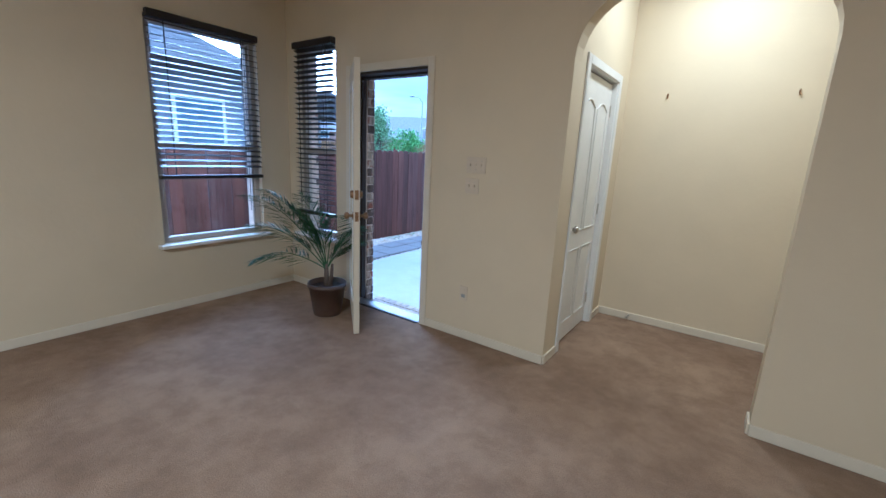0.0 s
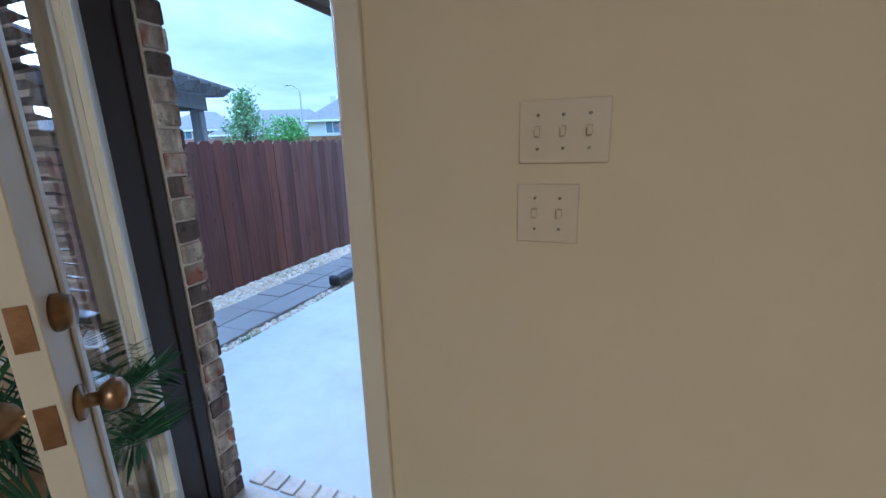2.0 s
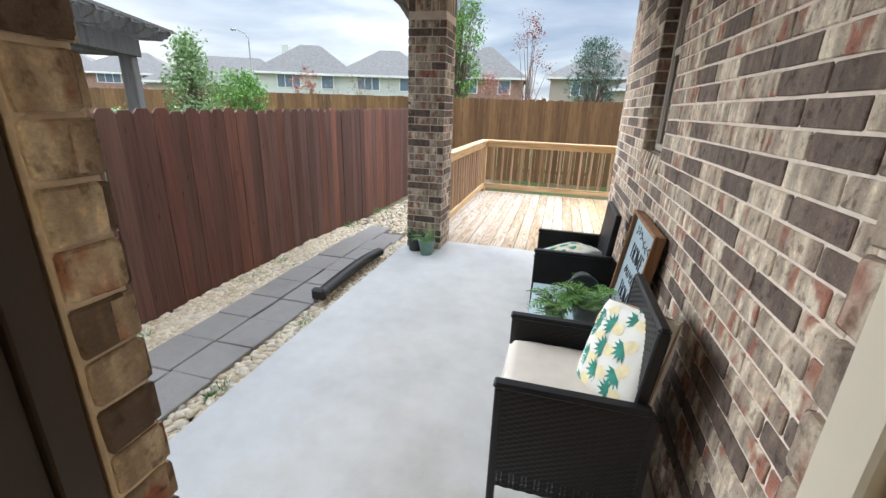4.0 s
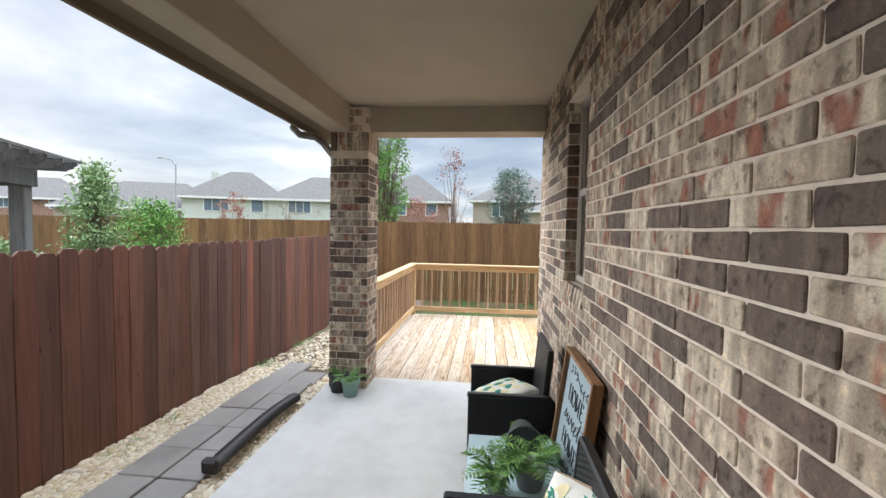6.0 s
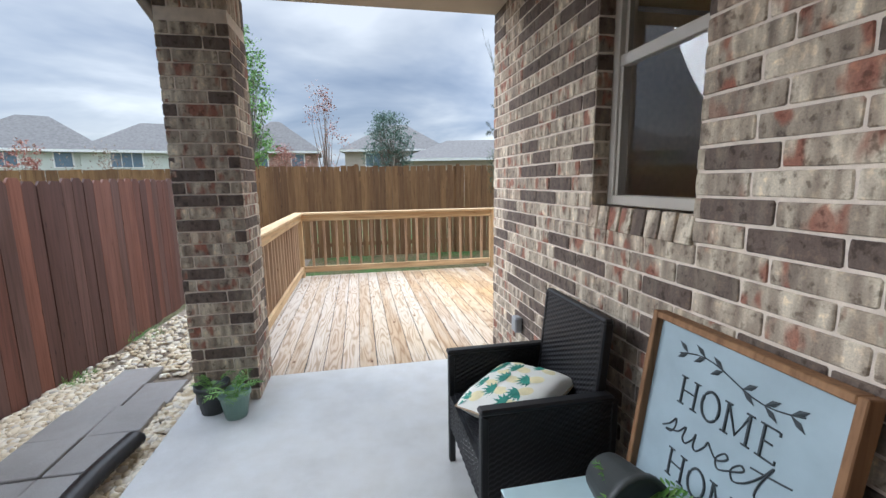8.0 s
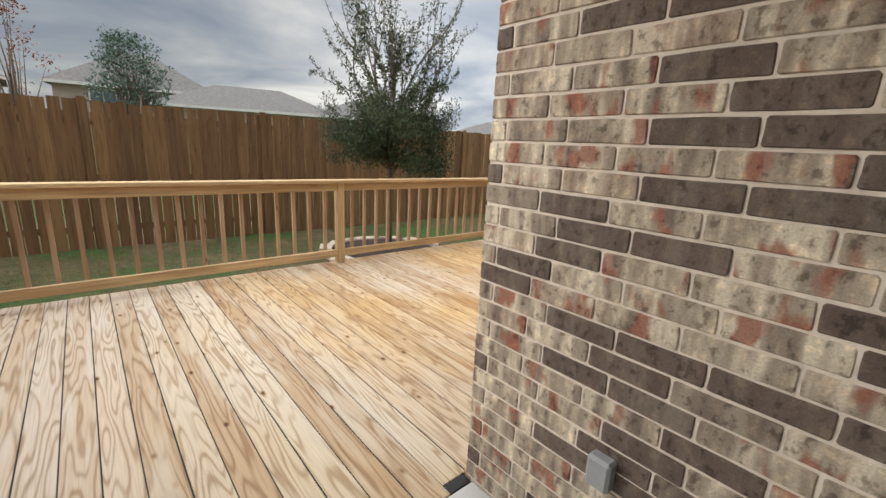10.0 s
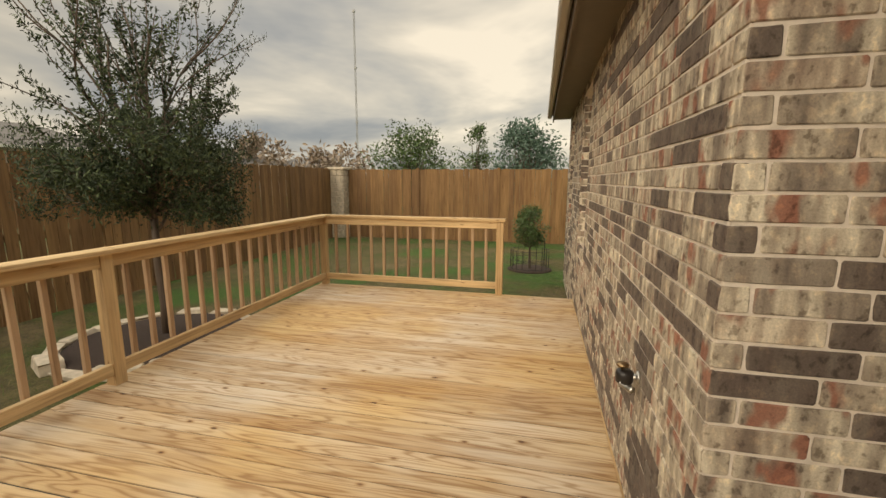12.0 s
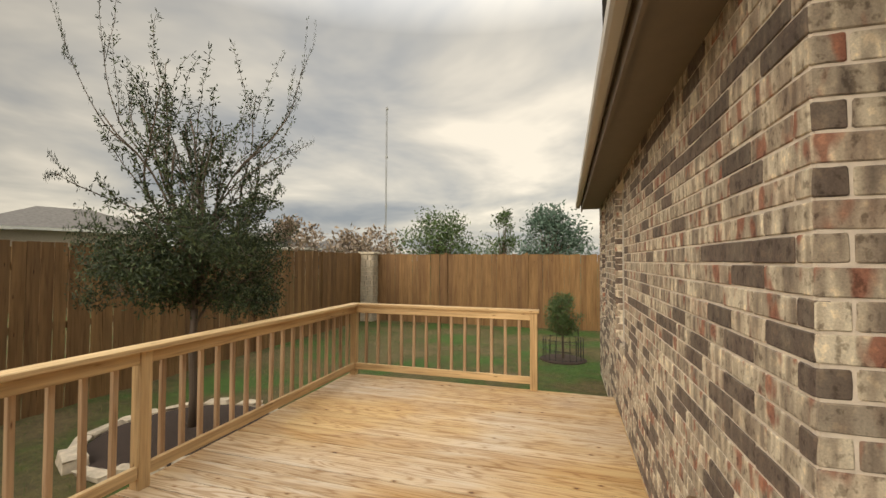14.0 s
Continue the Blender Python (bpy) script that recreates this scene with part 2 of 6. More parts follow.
def leaf_mat(name, stops, rough=0.5):
    m, n, l, b = mat(name, rough)
    r = ramp(n, stops)
    l.new(rand_of(n, True), r.inputs[0])
    l.new(r.outputs[0], b.inputs["Base Color"])
    return m


def concrete_mat(name, c, scale=1.2, speck=0.10):
    m, n, l, b = mat(name, 0.8)
    v = coords(n, l, (1, 1, 1))
    big = noise_tex(n, l, v, scale, 6, 0.6)
    mid = noise_tex(n, l, v, scale * 6, 5, 0.6)
    fine = noise_tex(n, l, v, 220, 3)
    r = ramp(n, [(0.3, tuple(x * 0.80 for x in c)), (0.5, c), (0.7, tuple(min(1, x * 1.10) for x in c))]); l.new(big, r.inputs[0])
    r2 = ramp(n, [(0.32, (0.95, 0.935, 0.905)), (0.62, (1.02, 1.02, 1.02))]); l.new(mid, r2.inputs[0])
    r3 = ramp(n, [(0.3, (1 - speck,) * 3), (0.7, (1 + speck * 0.5,) * 3)]); l.new(fine, r3.inputs[0])
    k = mixc(n, l, 1.0, r.outputs[0], r2.outputs[0], "MULTIPLY")
    l.new(mixc(n, l, 1.0, k, r3.outputs[0], "MULTIPLY"), b.inputs["Base Color"])
    rr = ramp(n, [(0.35, (0.36,) * 3), (0.6, (0.62,) * 3)]); l.new(big, rr.inputs[0]); l.new(rr.outputs[0], b.inputs["Roughness"])
    bump(n, l, b, fine, 0.25, 0.002)
    return m


BRICK, BRICKS = brick_mat("brick", False), brick_mat("brick_joined", True)
MORTAR = plain("mortar", (0.70, 0.61, 0.51), 0.95, var=0.12, scale=25, relief=0.5)
SLAB = concrete_mat("concrete", (0.60, 0.59, 0.56))
PAVER = concrete_mat("paver", (0.31, 0.285, 0.26), 2.0, 0.2)
STONE = leaf_mat("river_stone", [(0, (0.50, 0.39, 0.24)), (0.4, (0.66, 0.55, 0.38)), (0.75, (0.78, 0.70, 0.55)), (1, (0.52, 0.46, 0.38))], 0.8)
SOIL = plain("soil", (0.20, 0.155, 0.11), 0.95, var=0.4, scale=30, relief=0.8)
MULCH = plain("mulch", (0.05, 0.032, 0.024), 0.95, var=0.5, scale=60, relief=1.0)
LIMESTONE = plain("limestone", (0.55, 0.47, 0.36), 0.9, var=0.25, scale=12, relief=0.6)
DECK = deck_mat()
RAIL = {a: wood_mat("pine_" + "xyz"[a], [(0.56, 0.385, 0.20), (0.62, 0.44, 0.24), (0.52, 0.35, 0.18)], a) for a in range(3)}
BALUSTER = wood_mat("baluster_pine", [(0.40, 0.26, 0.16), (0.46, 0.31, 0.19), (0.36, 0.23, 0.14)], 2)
BROWN = wood_mat("brown_stained_cedar", [(0.155, 0.058, 0.036), (0.09, 0.042, 0.031), (0.22, 0.082, 0.047), (0.13, 0.068, 0.052), (0.11, 0.047, 0.032)], 2, rough=0.7)
TAN = wood_mat("tan_cedar", [(0.235, 0.126, 0.050), (0.165, 0.087, 0.036), (0.28, 0.155, 0.062), (0.20, 0.107, 0.043)], 2)
GREY_WOOD = wood_mat("weathered_grey_wood", [(0.095, 0.092, 0.094), (0.16, 0.155, 0.152)], 2)
SIGN_WOOD = wood_mat("stained_frame_wood", [(0.30, 0.165, 0.075), (0.25, 0.13, 0.06)], 2)
TAUPE = plain("taupe_paint", (0.41, 0.355, 0.275), 0.7, var=0.05, scale=3, relief=0.15)
FASCIA = plain("fascia_paint", (0.15, 0.115, 0.078), 0.6, var=0.06)
GUTTER = plain("gutter_paint", (0.16, 0.14, 0.12), 0.4, var=0.05)
WALLP = plain("cream_wall_paint", (0.66, 0.575, 0.395), 0.85, var=0.03, scale=2, relief=0.35)
CEILP = plain("ceiling_paint", (0.74, 0.70, 0.60), 0.9, var=0.03, scale=2, relief=0.5)
WHITE = plain("white_paint", (0.76, 0.75, 0.71), 0.45, var=0.03)
TRIMP = plain("trim_paint", (0.70, 0.64, 0.50), 0.5, var=0.03)
BRONZE = plain("dark_bronze_frame", (0.045, 0.034, 0.027), 0.5, var=0.1)
BRASS = plain("aged_brass", (0.33, 0.22, 0.12), 0.35, 1.0, var=0.2, scale=40)
ALUMINIUM = plain("mill_aluminium", (0.34, 0.34, 0.34), 0.45, 0.6, var=0.15)
STEEL = plain("satin_nickel", (0.5, 0.48, 0.44), 0.3, 1.0, var=0.1)
BLACK = plain("black_slat", (0.018, 0.017, 0.018), 0.45, var=0.2)
WICKER = plain("black_wicker", (0.0055, 0.0058, 0.0075), 0.5, var=0.3, scale=30)
PLASTIC = plain("black_plastic", (0.022, 0.018, 0.016), 0.38, var=0.25)
CREAM = plain("cream_cloth", (0.68, 0.62, 0.54), 0.95, var=0.05, scale=12, relief=0.3)
PIPING = plain("tan_piping", (0.34, 0.26, 0.17), 0.9)
BOARD = plain("pale_board", (0.33, 0.41, 0.445), 0.7, var=0.09, scale=7)
INK = plain("ink", (0.045, 0.055, 0.06), 0.8)
PRINT_GREEN = plain("print_green", (0.05, 0.25, 0.19), 0.9, var=0.3, scale=20)
PRINT_YELLOW = plain("print_yellow", (0.78, 0.70, 0.42), 0.9, var=0.12, scale=20)
PRINT_WHITE = plain("pillow_white", (0.78, 0.77, 0.70), 0.95, var=0.04)
SAGE = plain("sage_glaze", (0.22, 0.34, 0.29), 0.35, var=0.12)
DARKPOT = plain("dark_pot", (0.045, 0.05, 0.048), 0.5, var=0.2)
GREYPOT = plain("grey_pot", (0.32, 0.33, 0.33), 0.6, var=0.15)
BROWNPOT = plain("brown_pot", (0.085, 0.055, 0.04), 0.45, var=0.2)
GLASS = glass_mat("clear_glass")
COATED = glass_mat("coated_window_glass")
COATED.node_tree.nodes["Principled BSDF"].inputs["IOR"].default_value = 1.33
FROST = plain("frosted_table_glass", (0.50, 0.64, 0.66), 0.18, var=0.05)
VINYL = plain("tan_vinyl", (0.46, 0.42, 0.36), 0.45, var=0.04)
PLATE = plain("switch_plate", (0.63, 0.55, 0.41), 0.4, var=0.02)
# rubber strips, and the shade painted between the deck boards
SHADOWGAP = plain("dark_rubber_and_gap_shade", (0.02, 0.018, 0.016), 0.7)
PALM = leaf_mat("palm_leaf", [(0, (0.015, 0.055, 0.022)), (0.6, (0.032, 0.10, 0.035)), (1, (0.07, 0.15, 0.045))])
FERN = leaf_mat("fern_leaf", [(0, (0.06, 0.17, 0.03)), (0.6, (0.13, 0.30, 0.05)), (1, (0.22, 0.38, 0.08))])
OAK = leaf_mat("oak_leaf", [(0, (0.014, 0.028, 0.009)), (0.6, (0.035, 0.058, 0.019)), (1, (0.09, 0.125, 0.045))], 0.65)
DARKLEAF = leaf_mat("dark_leaf", [(0, (0.03, 0.06, 0.018)), (0.6, (0.06, 0.11, 0.03)), (1, (0.11, 0.17, 0.05))])
BUSH = leaf_mat("bush_leaf", [(0, (0.08, 0.19, 0.03)), (0.6, (0.15, 0.32, 0.05)), (1, (0.25, 0.42, 0.10))])
PALEBUSH = leaf_mat("pale_bush_leaf", [(0, (0.15, 0.24, 0.09)), (0.6, (0.25, 0.37, 0.15)), (1, (0.36, 0.46, 0.22))])
CEDAR = leaf_mat("blue_cedar_leaf", [(0, (0.05, 0.10, 0.07)), (1, (0.12, 0.19, 0.14))])
RUST = leaf_mat("rust_leaf", [(0, (0.22, 0.08, 0.06)), (0.6, (0.34, 0.13, 0.09)), (1, (0.42, 0.24, 0.16))])
DRY = leaf_mat("dry_twig_leaf", [(0, (0.20, 0.14, 0.10)), (1, (0.32, 0.25, 0.18))])
GRASSLEAF = leaf_mat("grass_blade", [(0, (0.05, 0.11, 0.018)), (0.5, (0.10, 0.135, 0.03)), (1, (0.26, 0.205, 0.10))], 0.8)
BARK = wood_mat("bark", [(0.12, 0.09, 0.07), (0.17, 0.13, 0.10)], 2, knots=False, grain=1.6)
SHINGLE = plain("roof_shingle", (0.15, 0.14, 0.13), 0.9, var=0.22, scale=4, relief=0.4)
SIDING = plain("pale_siding", (0.56, 0.58, 0.52), 0.8, var=0.05)
TANSTUCCO = plain("tan_stucco", (0.42, 0.36, 0.29), 0.85, var=0.08)
REDBRICK = plain("far_red_brick", (0.32, 0.20, 0.15), 0.9, var=0.35, scale=6)
FARGLASS = plain("far_window", (0.13, 0.18, 0.23), 0.15, var=0.2)
BLUEHOUSE = plain("neighbour_siding", (0.20, 0.21, 0.23), 0.8, var=0.1)


def carpet_mat():
    m, n, l, b = mat("carpet", 1.0)
    v = coords(n, l, (1, 1, 1))
    big, mid, fine = noise_tex(n, l, v, 1.3, 4), noise_tex(n, l, v, 7, 5, 0.65), noise_tex(n, l, v, 180, 3)
    r = ramp(n, [(0.35, (0.28, 0.19, 0.115)), (0.65, (0.38, 0.27, 0.17))]); l.new(big, r.inputs[0])
    r2 = ramp(n, [(0.35, (0.82, 0.80, 0.78)), (0.62, (1.08, 1.08, 1.08))]); l.new(mid, r2.inputs[0])
    r3 = ramp(n, [(0.3, (0.75,) * 3), (0.7, (1.12,) * 3)]); l.new(fine, r3.inputs[0])
    c = mixc(n, l, 1.0, r.outputs[0], r2.outputs[0], "MULTIPLY")
    l.new(mixc(n, l, 1.0, c, r3.outputs[0], "MULTIPLY"), b.inputs["Base Color"])
    bump(n, l, b, fine, 0.8, 0.008)
    return m


def lawn_mat():
    m, n, l, b = mat("lawn", 0.95)
    v = coords(n, l, (1, 1, 1))
    big, mid, fine = noise_tex(n, l, v, 0.8, 5), noise_tex(n, l, v, 9, 5, 0.7), noise_tex(n, l, v, 90, 3)
    r = ramp(n, [(0.36, (0.19, 0.145, 0.07)), (0.50, (0.12, 0.115, 0.038)), (0.62, (0.06, 0.14, 0.02))]); l.new(big, r.inputs[0])
    r2 = ramp(n, [(0.3, (0.6, 0.6, 0.6)), (0.7, (1.25, 1.2, 1.1))]); l.new(mid, r2.inputs[0])
    r3 = ramp(n, [(0.3, (0.6, 0.6, 0.6)), (0.7, (1.2, 1.2, 1.2))]); l.new(fine, r3.inputs[0])
    c = mixc(n, l, 1.0, r.outputs[0], r2.outputs[0], "MULTIPLY")
    l.new(mixc(n, l, 1.0, c, r3.outputs[0], "MULTIPLY"), b.inputs["Base Color"])
    bump(n, l, b, fine, 1.0, 0.03)
    return m


CARPET, LAWN = carpet_mat(), lawn_mat()


# ---- building helpers ----
def part(name, bm, material, parent=None, label="", smooth=False):
    me = bpy.data.meshes.new(name)
    bm.to_mesh(me)
    bm.free()
    for x in (material if isinstance(material, (list, tuple)) else [material]):
        me.materials.append(x)
    if smooth:
        me.polygons.foreach_set("use_smooth", [True] * len(me.polygons))
    ob = new(name, me)
    if parent is not None:
        ob.parent = parent
    return tagged(ob, label)


def raw(name, verts, faces, material, parent=None, label="", smooth=False):
    me = bpy.data.meshes.new(name)
    me.from_pydata(verts, [], faces)
    me.materials.append(material)
    if smooth:
        me.polygons.foreach_set("use_smooth", [True] * len(me.polygons))
    ob = new(name, me)
    if parent is not None:
        ob.parent = parent
    return tagged(ob, label)


def thing(name, x, y, z, label, category, group="", rz=0.0):
    ob = new(name)
    ob.empty_display_size = 0.1
    ob.matrix_basis = pose(x, y, z, 0, 0, rz)
    return tagged(ob, label, category, group)


def cube(bm, x0, x1, y0, y1, z0, z1, bevel=0.0, turn=None):
    r = bmesh.ops.create_cube(bm, size=1)["verts"]
    for v in r:
        v.co = Vector(((x0 + x1) / 2 + v.co.x * (x1 - x0), (y0 + y1) / 2 + v.co.y * (y1 - y0), (z0 + z1) / 2 + v.co.z * (z1 - z0)))
    if bevel:
        es = list({e for v in r for e in v.link_edges})
        out = bmesh.ops.bevel(bm, geom=es, offset=bevel, segments=1, affect="EDGES", profile=0.5)
        r = list({v for f in out["faces"] for v in f.verts} | {v for v in r if v.is_valid})
    if turn is not None:
        bmesh.ops.transform(bm, matrix=turn, verts=r)
    return r


def boxed(name, x0, x1, y0, y1, z0, z1, material, parent=None, label="", bevel=0.0, turn=None):
    bm = bmesh.new()
    cube(bm, x0, x1, y0, y1, z0, z1, bevel, turn)
    return part(name, bm, material, parent, label)


def lathe(bm, profile, n=24, at=(0, 0, 0), turn=None):
    """A turned shape from (radius, height) pairs."""
    rings = []
    for r, z in profile:
        ring = []
        for k in range(n):
            a = 2 * math.pi * k / n
            co = Vector((r * math.cos(a), r * math.sin(a), z))
            co = (turn @ co if turn is not None else co) + Vector(at)
            ring.append(bm.verts.new(co))
        rings.append(ring)
    for a, b in zip(rings, rings[1:]):
        for k in range(n):
            bm.faces.new((a[k], a[(k + 1) % n], b[(k + 1) % n], b[k]))
    bm.faces.new(list(reversed(rings[0])))
    bm.faces.new(rings[-1])


def turned(name, profile, material, parent=None, label="", n=24, at=(0, 0, 0), turn=None):
    bm = bmesh.new()
    lathe(bm, profile, n, at, turn)
    return part(name, bm, material, parent, label, smooth=True)


def tube(verts, faces, pts, r0, r1, n=6):
    """A tapered tube through points, into lists for from_pydata."""
    base = len(verts)
    m = len(pts)
    for k, p in enumerate(pts):
        p = Vector(p)
        d = (Vector(pts[min(k + 1, m - 1)]) - Vector(pts[max(k - 1, 0)])).normalized()
        u = d.cross(Vector((0, 0, 1)) if abs(d.z) < 0.9 else Vector((1, 0, 0))).normalized()
        w = d.cross(u)
        r = r0 + (r1 - r0) * k / max(1, m - 1)
        for j in range(n):
            a = 2 * math.pi * j / n
            verts.append(tuple(p + (u * math.cos(a) + w * math.sin(a)) * r))
    for k in range(m - 1):
        for j in range(n):
            a, b = base + k * n + j, base + k * n + (j + 1) % n
            faces.append((a, b, b + n, a + n))
    faces.append(tuple(base + j for j in reversed(range(n))))
    faces.append(tuple(base + (m - 1) * n + j for j in range(n)))


def leaf(verts, faces, p, d, up, length, width):
    """A pointed leaf folded along its rib."""
    p, d = Vector(p), Vector(d).normalized()
    s = d.cross(Vector(up))
    s = s.normalized() if s.length > 1e-4 else Vector((1, 0, 0))
    nrm = s.cross(d)
    b = len(verts)
    mid = p + d * length * 0.5 - nrm * width * 0.12
    for q in (p, mid + s * width / 2 + nrm * width * 0.25, p + d * length, mid - s * width / 2 + nrm * width * 0.25, mid):
        verts.append(tuple(q))
    faces.append((b, b + 1, b + 4)); faces.append((b + 1, b + 2, b + 4)); faces.append((b + 2, b + 3, b + 4)); faces.append((b + 3, b, b + 4))


def rdir(rng, lift=0.0):
    while True:
        v = Vector((rng.uniform(-1, 1), rng.uniform(-1, 1), rng.uniform(-1, 1) + lift))
        if 0.1 < v.length < 1.4:
            return v.normalized()


def instance(name, me, parent, m):
    ob = new(name, me)
    ob.parent = parent
    ob.matrix_basis = m
    return ob


# ---- large structure ----
CZ = 0.05          # carpet
YI, YO = -4.48, -4.24   # inner and outer face of the wall with the patio door, on the room's own grid
ROOM = Vector((0.03, -0.22, 0))   # the room's grid against the patio's
YP = YO + ROOM.y   # outer face of that wall on the patio
CEIL = 3.0


def wall_cells(bm, axis, a0, a1, u0, u1, z0, z1, holes):
    """A wall between a0 and a1 on its thickness axis, from u0 to u1, pierced by holes (u0, u1, z0, z1)."""
    us = sorted({u0, u1, *[h[0] for h in holes], *[h[1] for h in holes]})
    for ua, ub in zip(us, us[1:]):
        if ub <= u0 or ua >= u1:
            continue
        cuts = sorted((h[2], h[3]) for h in holes if h[0] < ub - 1e-6 and h[1] > ua + 1e-6)
        z = z0
        for c0, c1 in cuts + [(z1, z1)]:
            if c0 > z + 1e-6:
                if axis == "x":
                    cube(bm, a0, a1, ua, ub, z, c0)
                else:
                    cube(bm, ua, ub, a0, a1, z, c0)
            z = max(z, c1)


def wall(name, axis, a0, a1, u0, u1, z0, z1, material, label, holes=()):
    bm = bmesh.new()
    wall_cells(bm, axis, a0, a1, u0, u1, z0, z1, list(holes))
    return tagged(part(name, bm, material), label, "wall", kind="structure")


def setting(ob, label, category):
    return tagged(ob, label, category, kind="structure")


# ground: one sheet to the horizon
bm = bmesh.new()
bmesh.ops.create_grid(bm, x_segments=60, y_segments=60, size=1)
for v in bm.verts:
    v.co.x, v.co.y = math.copysign(abs(v.co.x) ** 3, v.co.x) * 1500, math.copysign(abs(v.co.y) ** 3, v.co.y) * 1500
    v.co.z = -0.27
setting(part("ground", bm, LAWN), "patchy winter lawn, green and straw-coloured", "ground")

def window(name, axis, face, u0, u1, z0, z1, depth, material, label, rail=None, inward=1, glass=GLASS):
    """A window in an opening: frame, sash rail and panes. inward: sign of the way into the house."""
    w = setting(thing(name, 0, 0, 0, label, "window"), label, "window")

    def bx(nm, ua, ub, d0, d1, za, zb, m, lab="", bev=0.004):
        a, b = sorted((face + inward * d0, face + inward * d1))
        return boxed(nm, a, b, ua, ub, za, zb, m, w, lab, bev) if axis == "x" else boxed(nm, ua, ub, a, b, za, zb, m, w, lab, bev)
    t = 0.045
    bx("window_frame", u0, u0 + t, depth, depth + 0.07, z0, z1, material)
    bx("window_frame", u1 - t, u1, depth, depth + 0.07, z0, z1, material)
    bx("window_frame", u0 + t, u1 - t, depth, depth + 0.07, z0, z0 + t, material)
    bx("window_frame", u0 + t, u1 - t, depth, depth + 0.07, z1 - t, z1, material)
    rail = rail or (z0 + z1) / 2
    bx("meeting_rail", u0 + t, u1 - t, depth + 0.005, depth + 0.05, rail - 0.025, rail + 0.025, material)
    for za, zb, d in ((z0 + t, rail - 0.025, 0.02), (rail + 0.025, z1 - t, 0.035)):
        p = bx("pane", u0 + t, u1 - t, depth + d, depth + d + 0.005, za, zb, glass, "clear window glass", 0)
        p.visible_shadow = False
        s = 0.02
        bx("sash", u0 + t, u0 + t + s, depth + d - 0.008, depth + d - 0.001, za, zb, material, "", 0)
        bx("sash", u1 - t - s, u1 - t, depth + d - 0.008, depth + d - 0.001, za, zb, material, "", 0)
    return w


# room floor and walls
before_room = set(bpy.data.objects)
setting(boxed("floor", -2.4, 7.0, -12.0, YI, -0.15, CZ, CARPET), "tan carpet with darker worn patches", "floor")
setting(boxed("floor_alcove", 0.63, 2.5, YI, -3.1, -0.15, CZ - 0.001, CARPET), "tan carpet in a small alcove", "floor")
setting(boxed("ceiling", -2.4, 7.0, -12.0, -3.0, CEIL, CEIL + 0.1, CEILP), "plain cream textured ceiling", "ceiling")
wall("wall_west", "x", -2.3, -2.146, -12.0, YI, -0.15, CEIL, WALLP, "cream painted wall with a tall window", [(-5.70, -4.80, 0.63, 2.40)])
wall("wall_door", "y", YI, YO - 0.085, -2.3, 0.63, -0.15, CEIL, WALLP, "cream painted wall beside the open patio door",
     [(-1.99, -1.43, 0.62, 2.40), (-1.22, -0.37, -0.15, 2.12)])
wall("wall_east_return", "y", YI, YI + 0.14, 1.94, 7.0, -0.15, CEIL, WALLP, "cream painted wall beside the alcove")
wall("wall_closet", "x", 0.63, 0.74, YI, -3.1, -0.15, CEIL, WALLP, "cream painted alcove wall holding a white door", [(-4.20, -3.42, -0.15, 2.12)])
wall("wall_alcove", "y", -3.1, -2.95, 0.63, 2.6, -0.15, CEIL, WALLP, "cream painted wall at the back of the alcove")
wall("wall_alcove_side", "x", 2.42, 2.55, YI + 0.14, -3.1, -0.15, CEIL, WALLP, "cream painted side wall of the alcove")
wall("wall_south", "y", -12.2, -12.0, -2.4, 7.0, -0.15, CEIL, WALLP, "plain cream painted wall")
wall("wall_east", "x", 7.0, 7.2, -12.0, -4.0, -0.15, CEIL, WALLP, "plain cream painted wall")

# rounded head of the alcove opening
prof = [(0.74, 3.0), (0.74, 2.08)]
R = 0.36
for k in range(1, 9):
    a = math.pi - k * math.pi / 16
    prof.append((0.74 + R + R * math.cos(a), 2.08 + R * math.sin(a)))
for k in range(0, 9):
    a = math.pi / 2 - k * math.pi / 16
    prof.append((1.94 - R + R * math.cos(a), 2.08 + R * math.sin(a)))
prof.append((1.94, 3.0))
vs = [(x, YI + 0.002, z) for x, z in prof] + [(x, YI + 0.13, z) for x, z in prof]
n_ = len(prof)
fs = [tuple(range(n_)), tuple(reversed(range(n_, 2 * n_)))] + [(k + 1, k, k + n_, k + 1 + n_) for k in range(n_ - 1)]
setting(raw("trim_arch", vs, fs, WALLP), "cream painted rounded head of the alcove opening", "trim")

# baseboards
bm = bmesh.new()
for x0, x1, y0, y1 in [(-2.146, -2.133, -12, YI), (-2.133, -1.19, YI - 0.013, YI), (-0.31, 0.74, YI - 0.013, YI), (1.94, 7, YI - 0.013, YI),
                       (0.74, 0.753, YI, -4.26), (0.74, 0.753, -3.36, -3.1), (0.753, 2.42, -3.113, -3.1), (2.407, 2.42, YI + .14, -3.113), (1.927, 1.94, YI, YI + 0.14)]:
    cube(bm, x0, x1, y0, y1, CZ, CZ + 0.068, 0.003)
setting(part("baseboard", bm, TRIMP), "low cream baseboard round the room", "baseboard")

# ---- windows and doors ----
window("window_room", "x", -2.146, -5.70, -4.80, 0.63, 2.40, 0.05, VINYL, "tall single-hung window behind a dark blind", 1.45, inward=-1)
window("window_narrow", "y", YI, -1.99, -1.43, 0.62, 2.40, 0.05, VINYL, "narrow window behind a dark blind", 1.45)
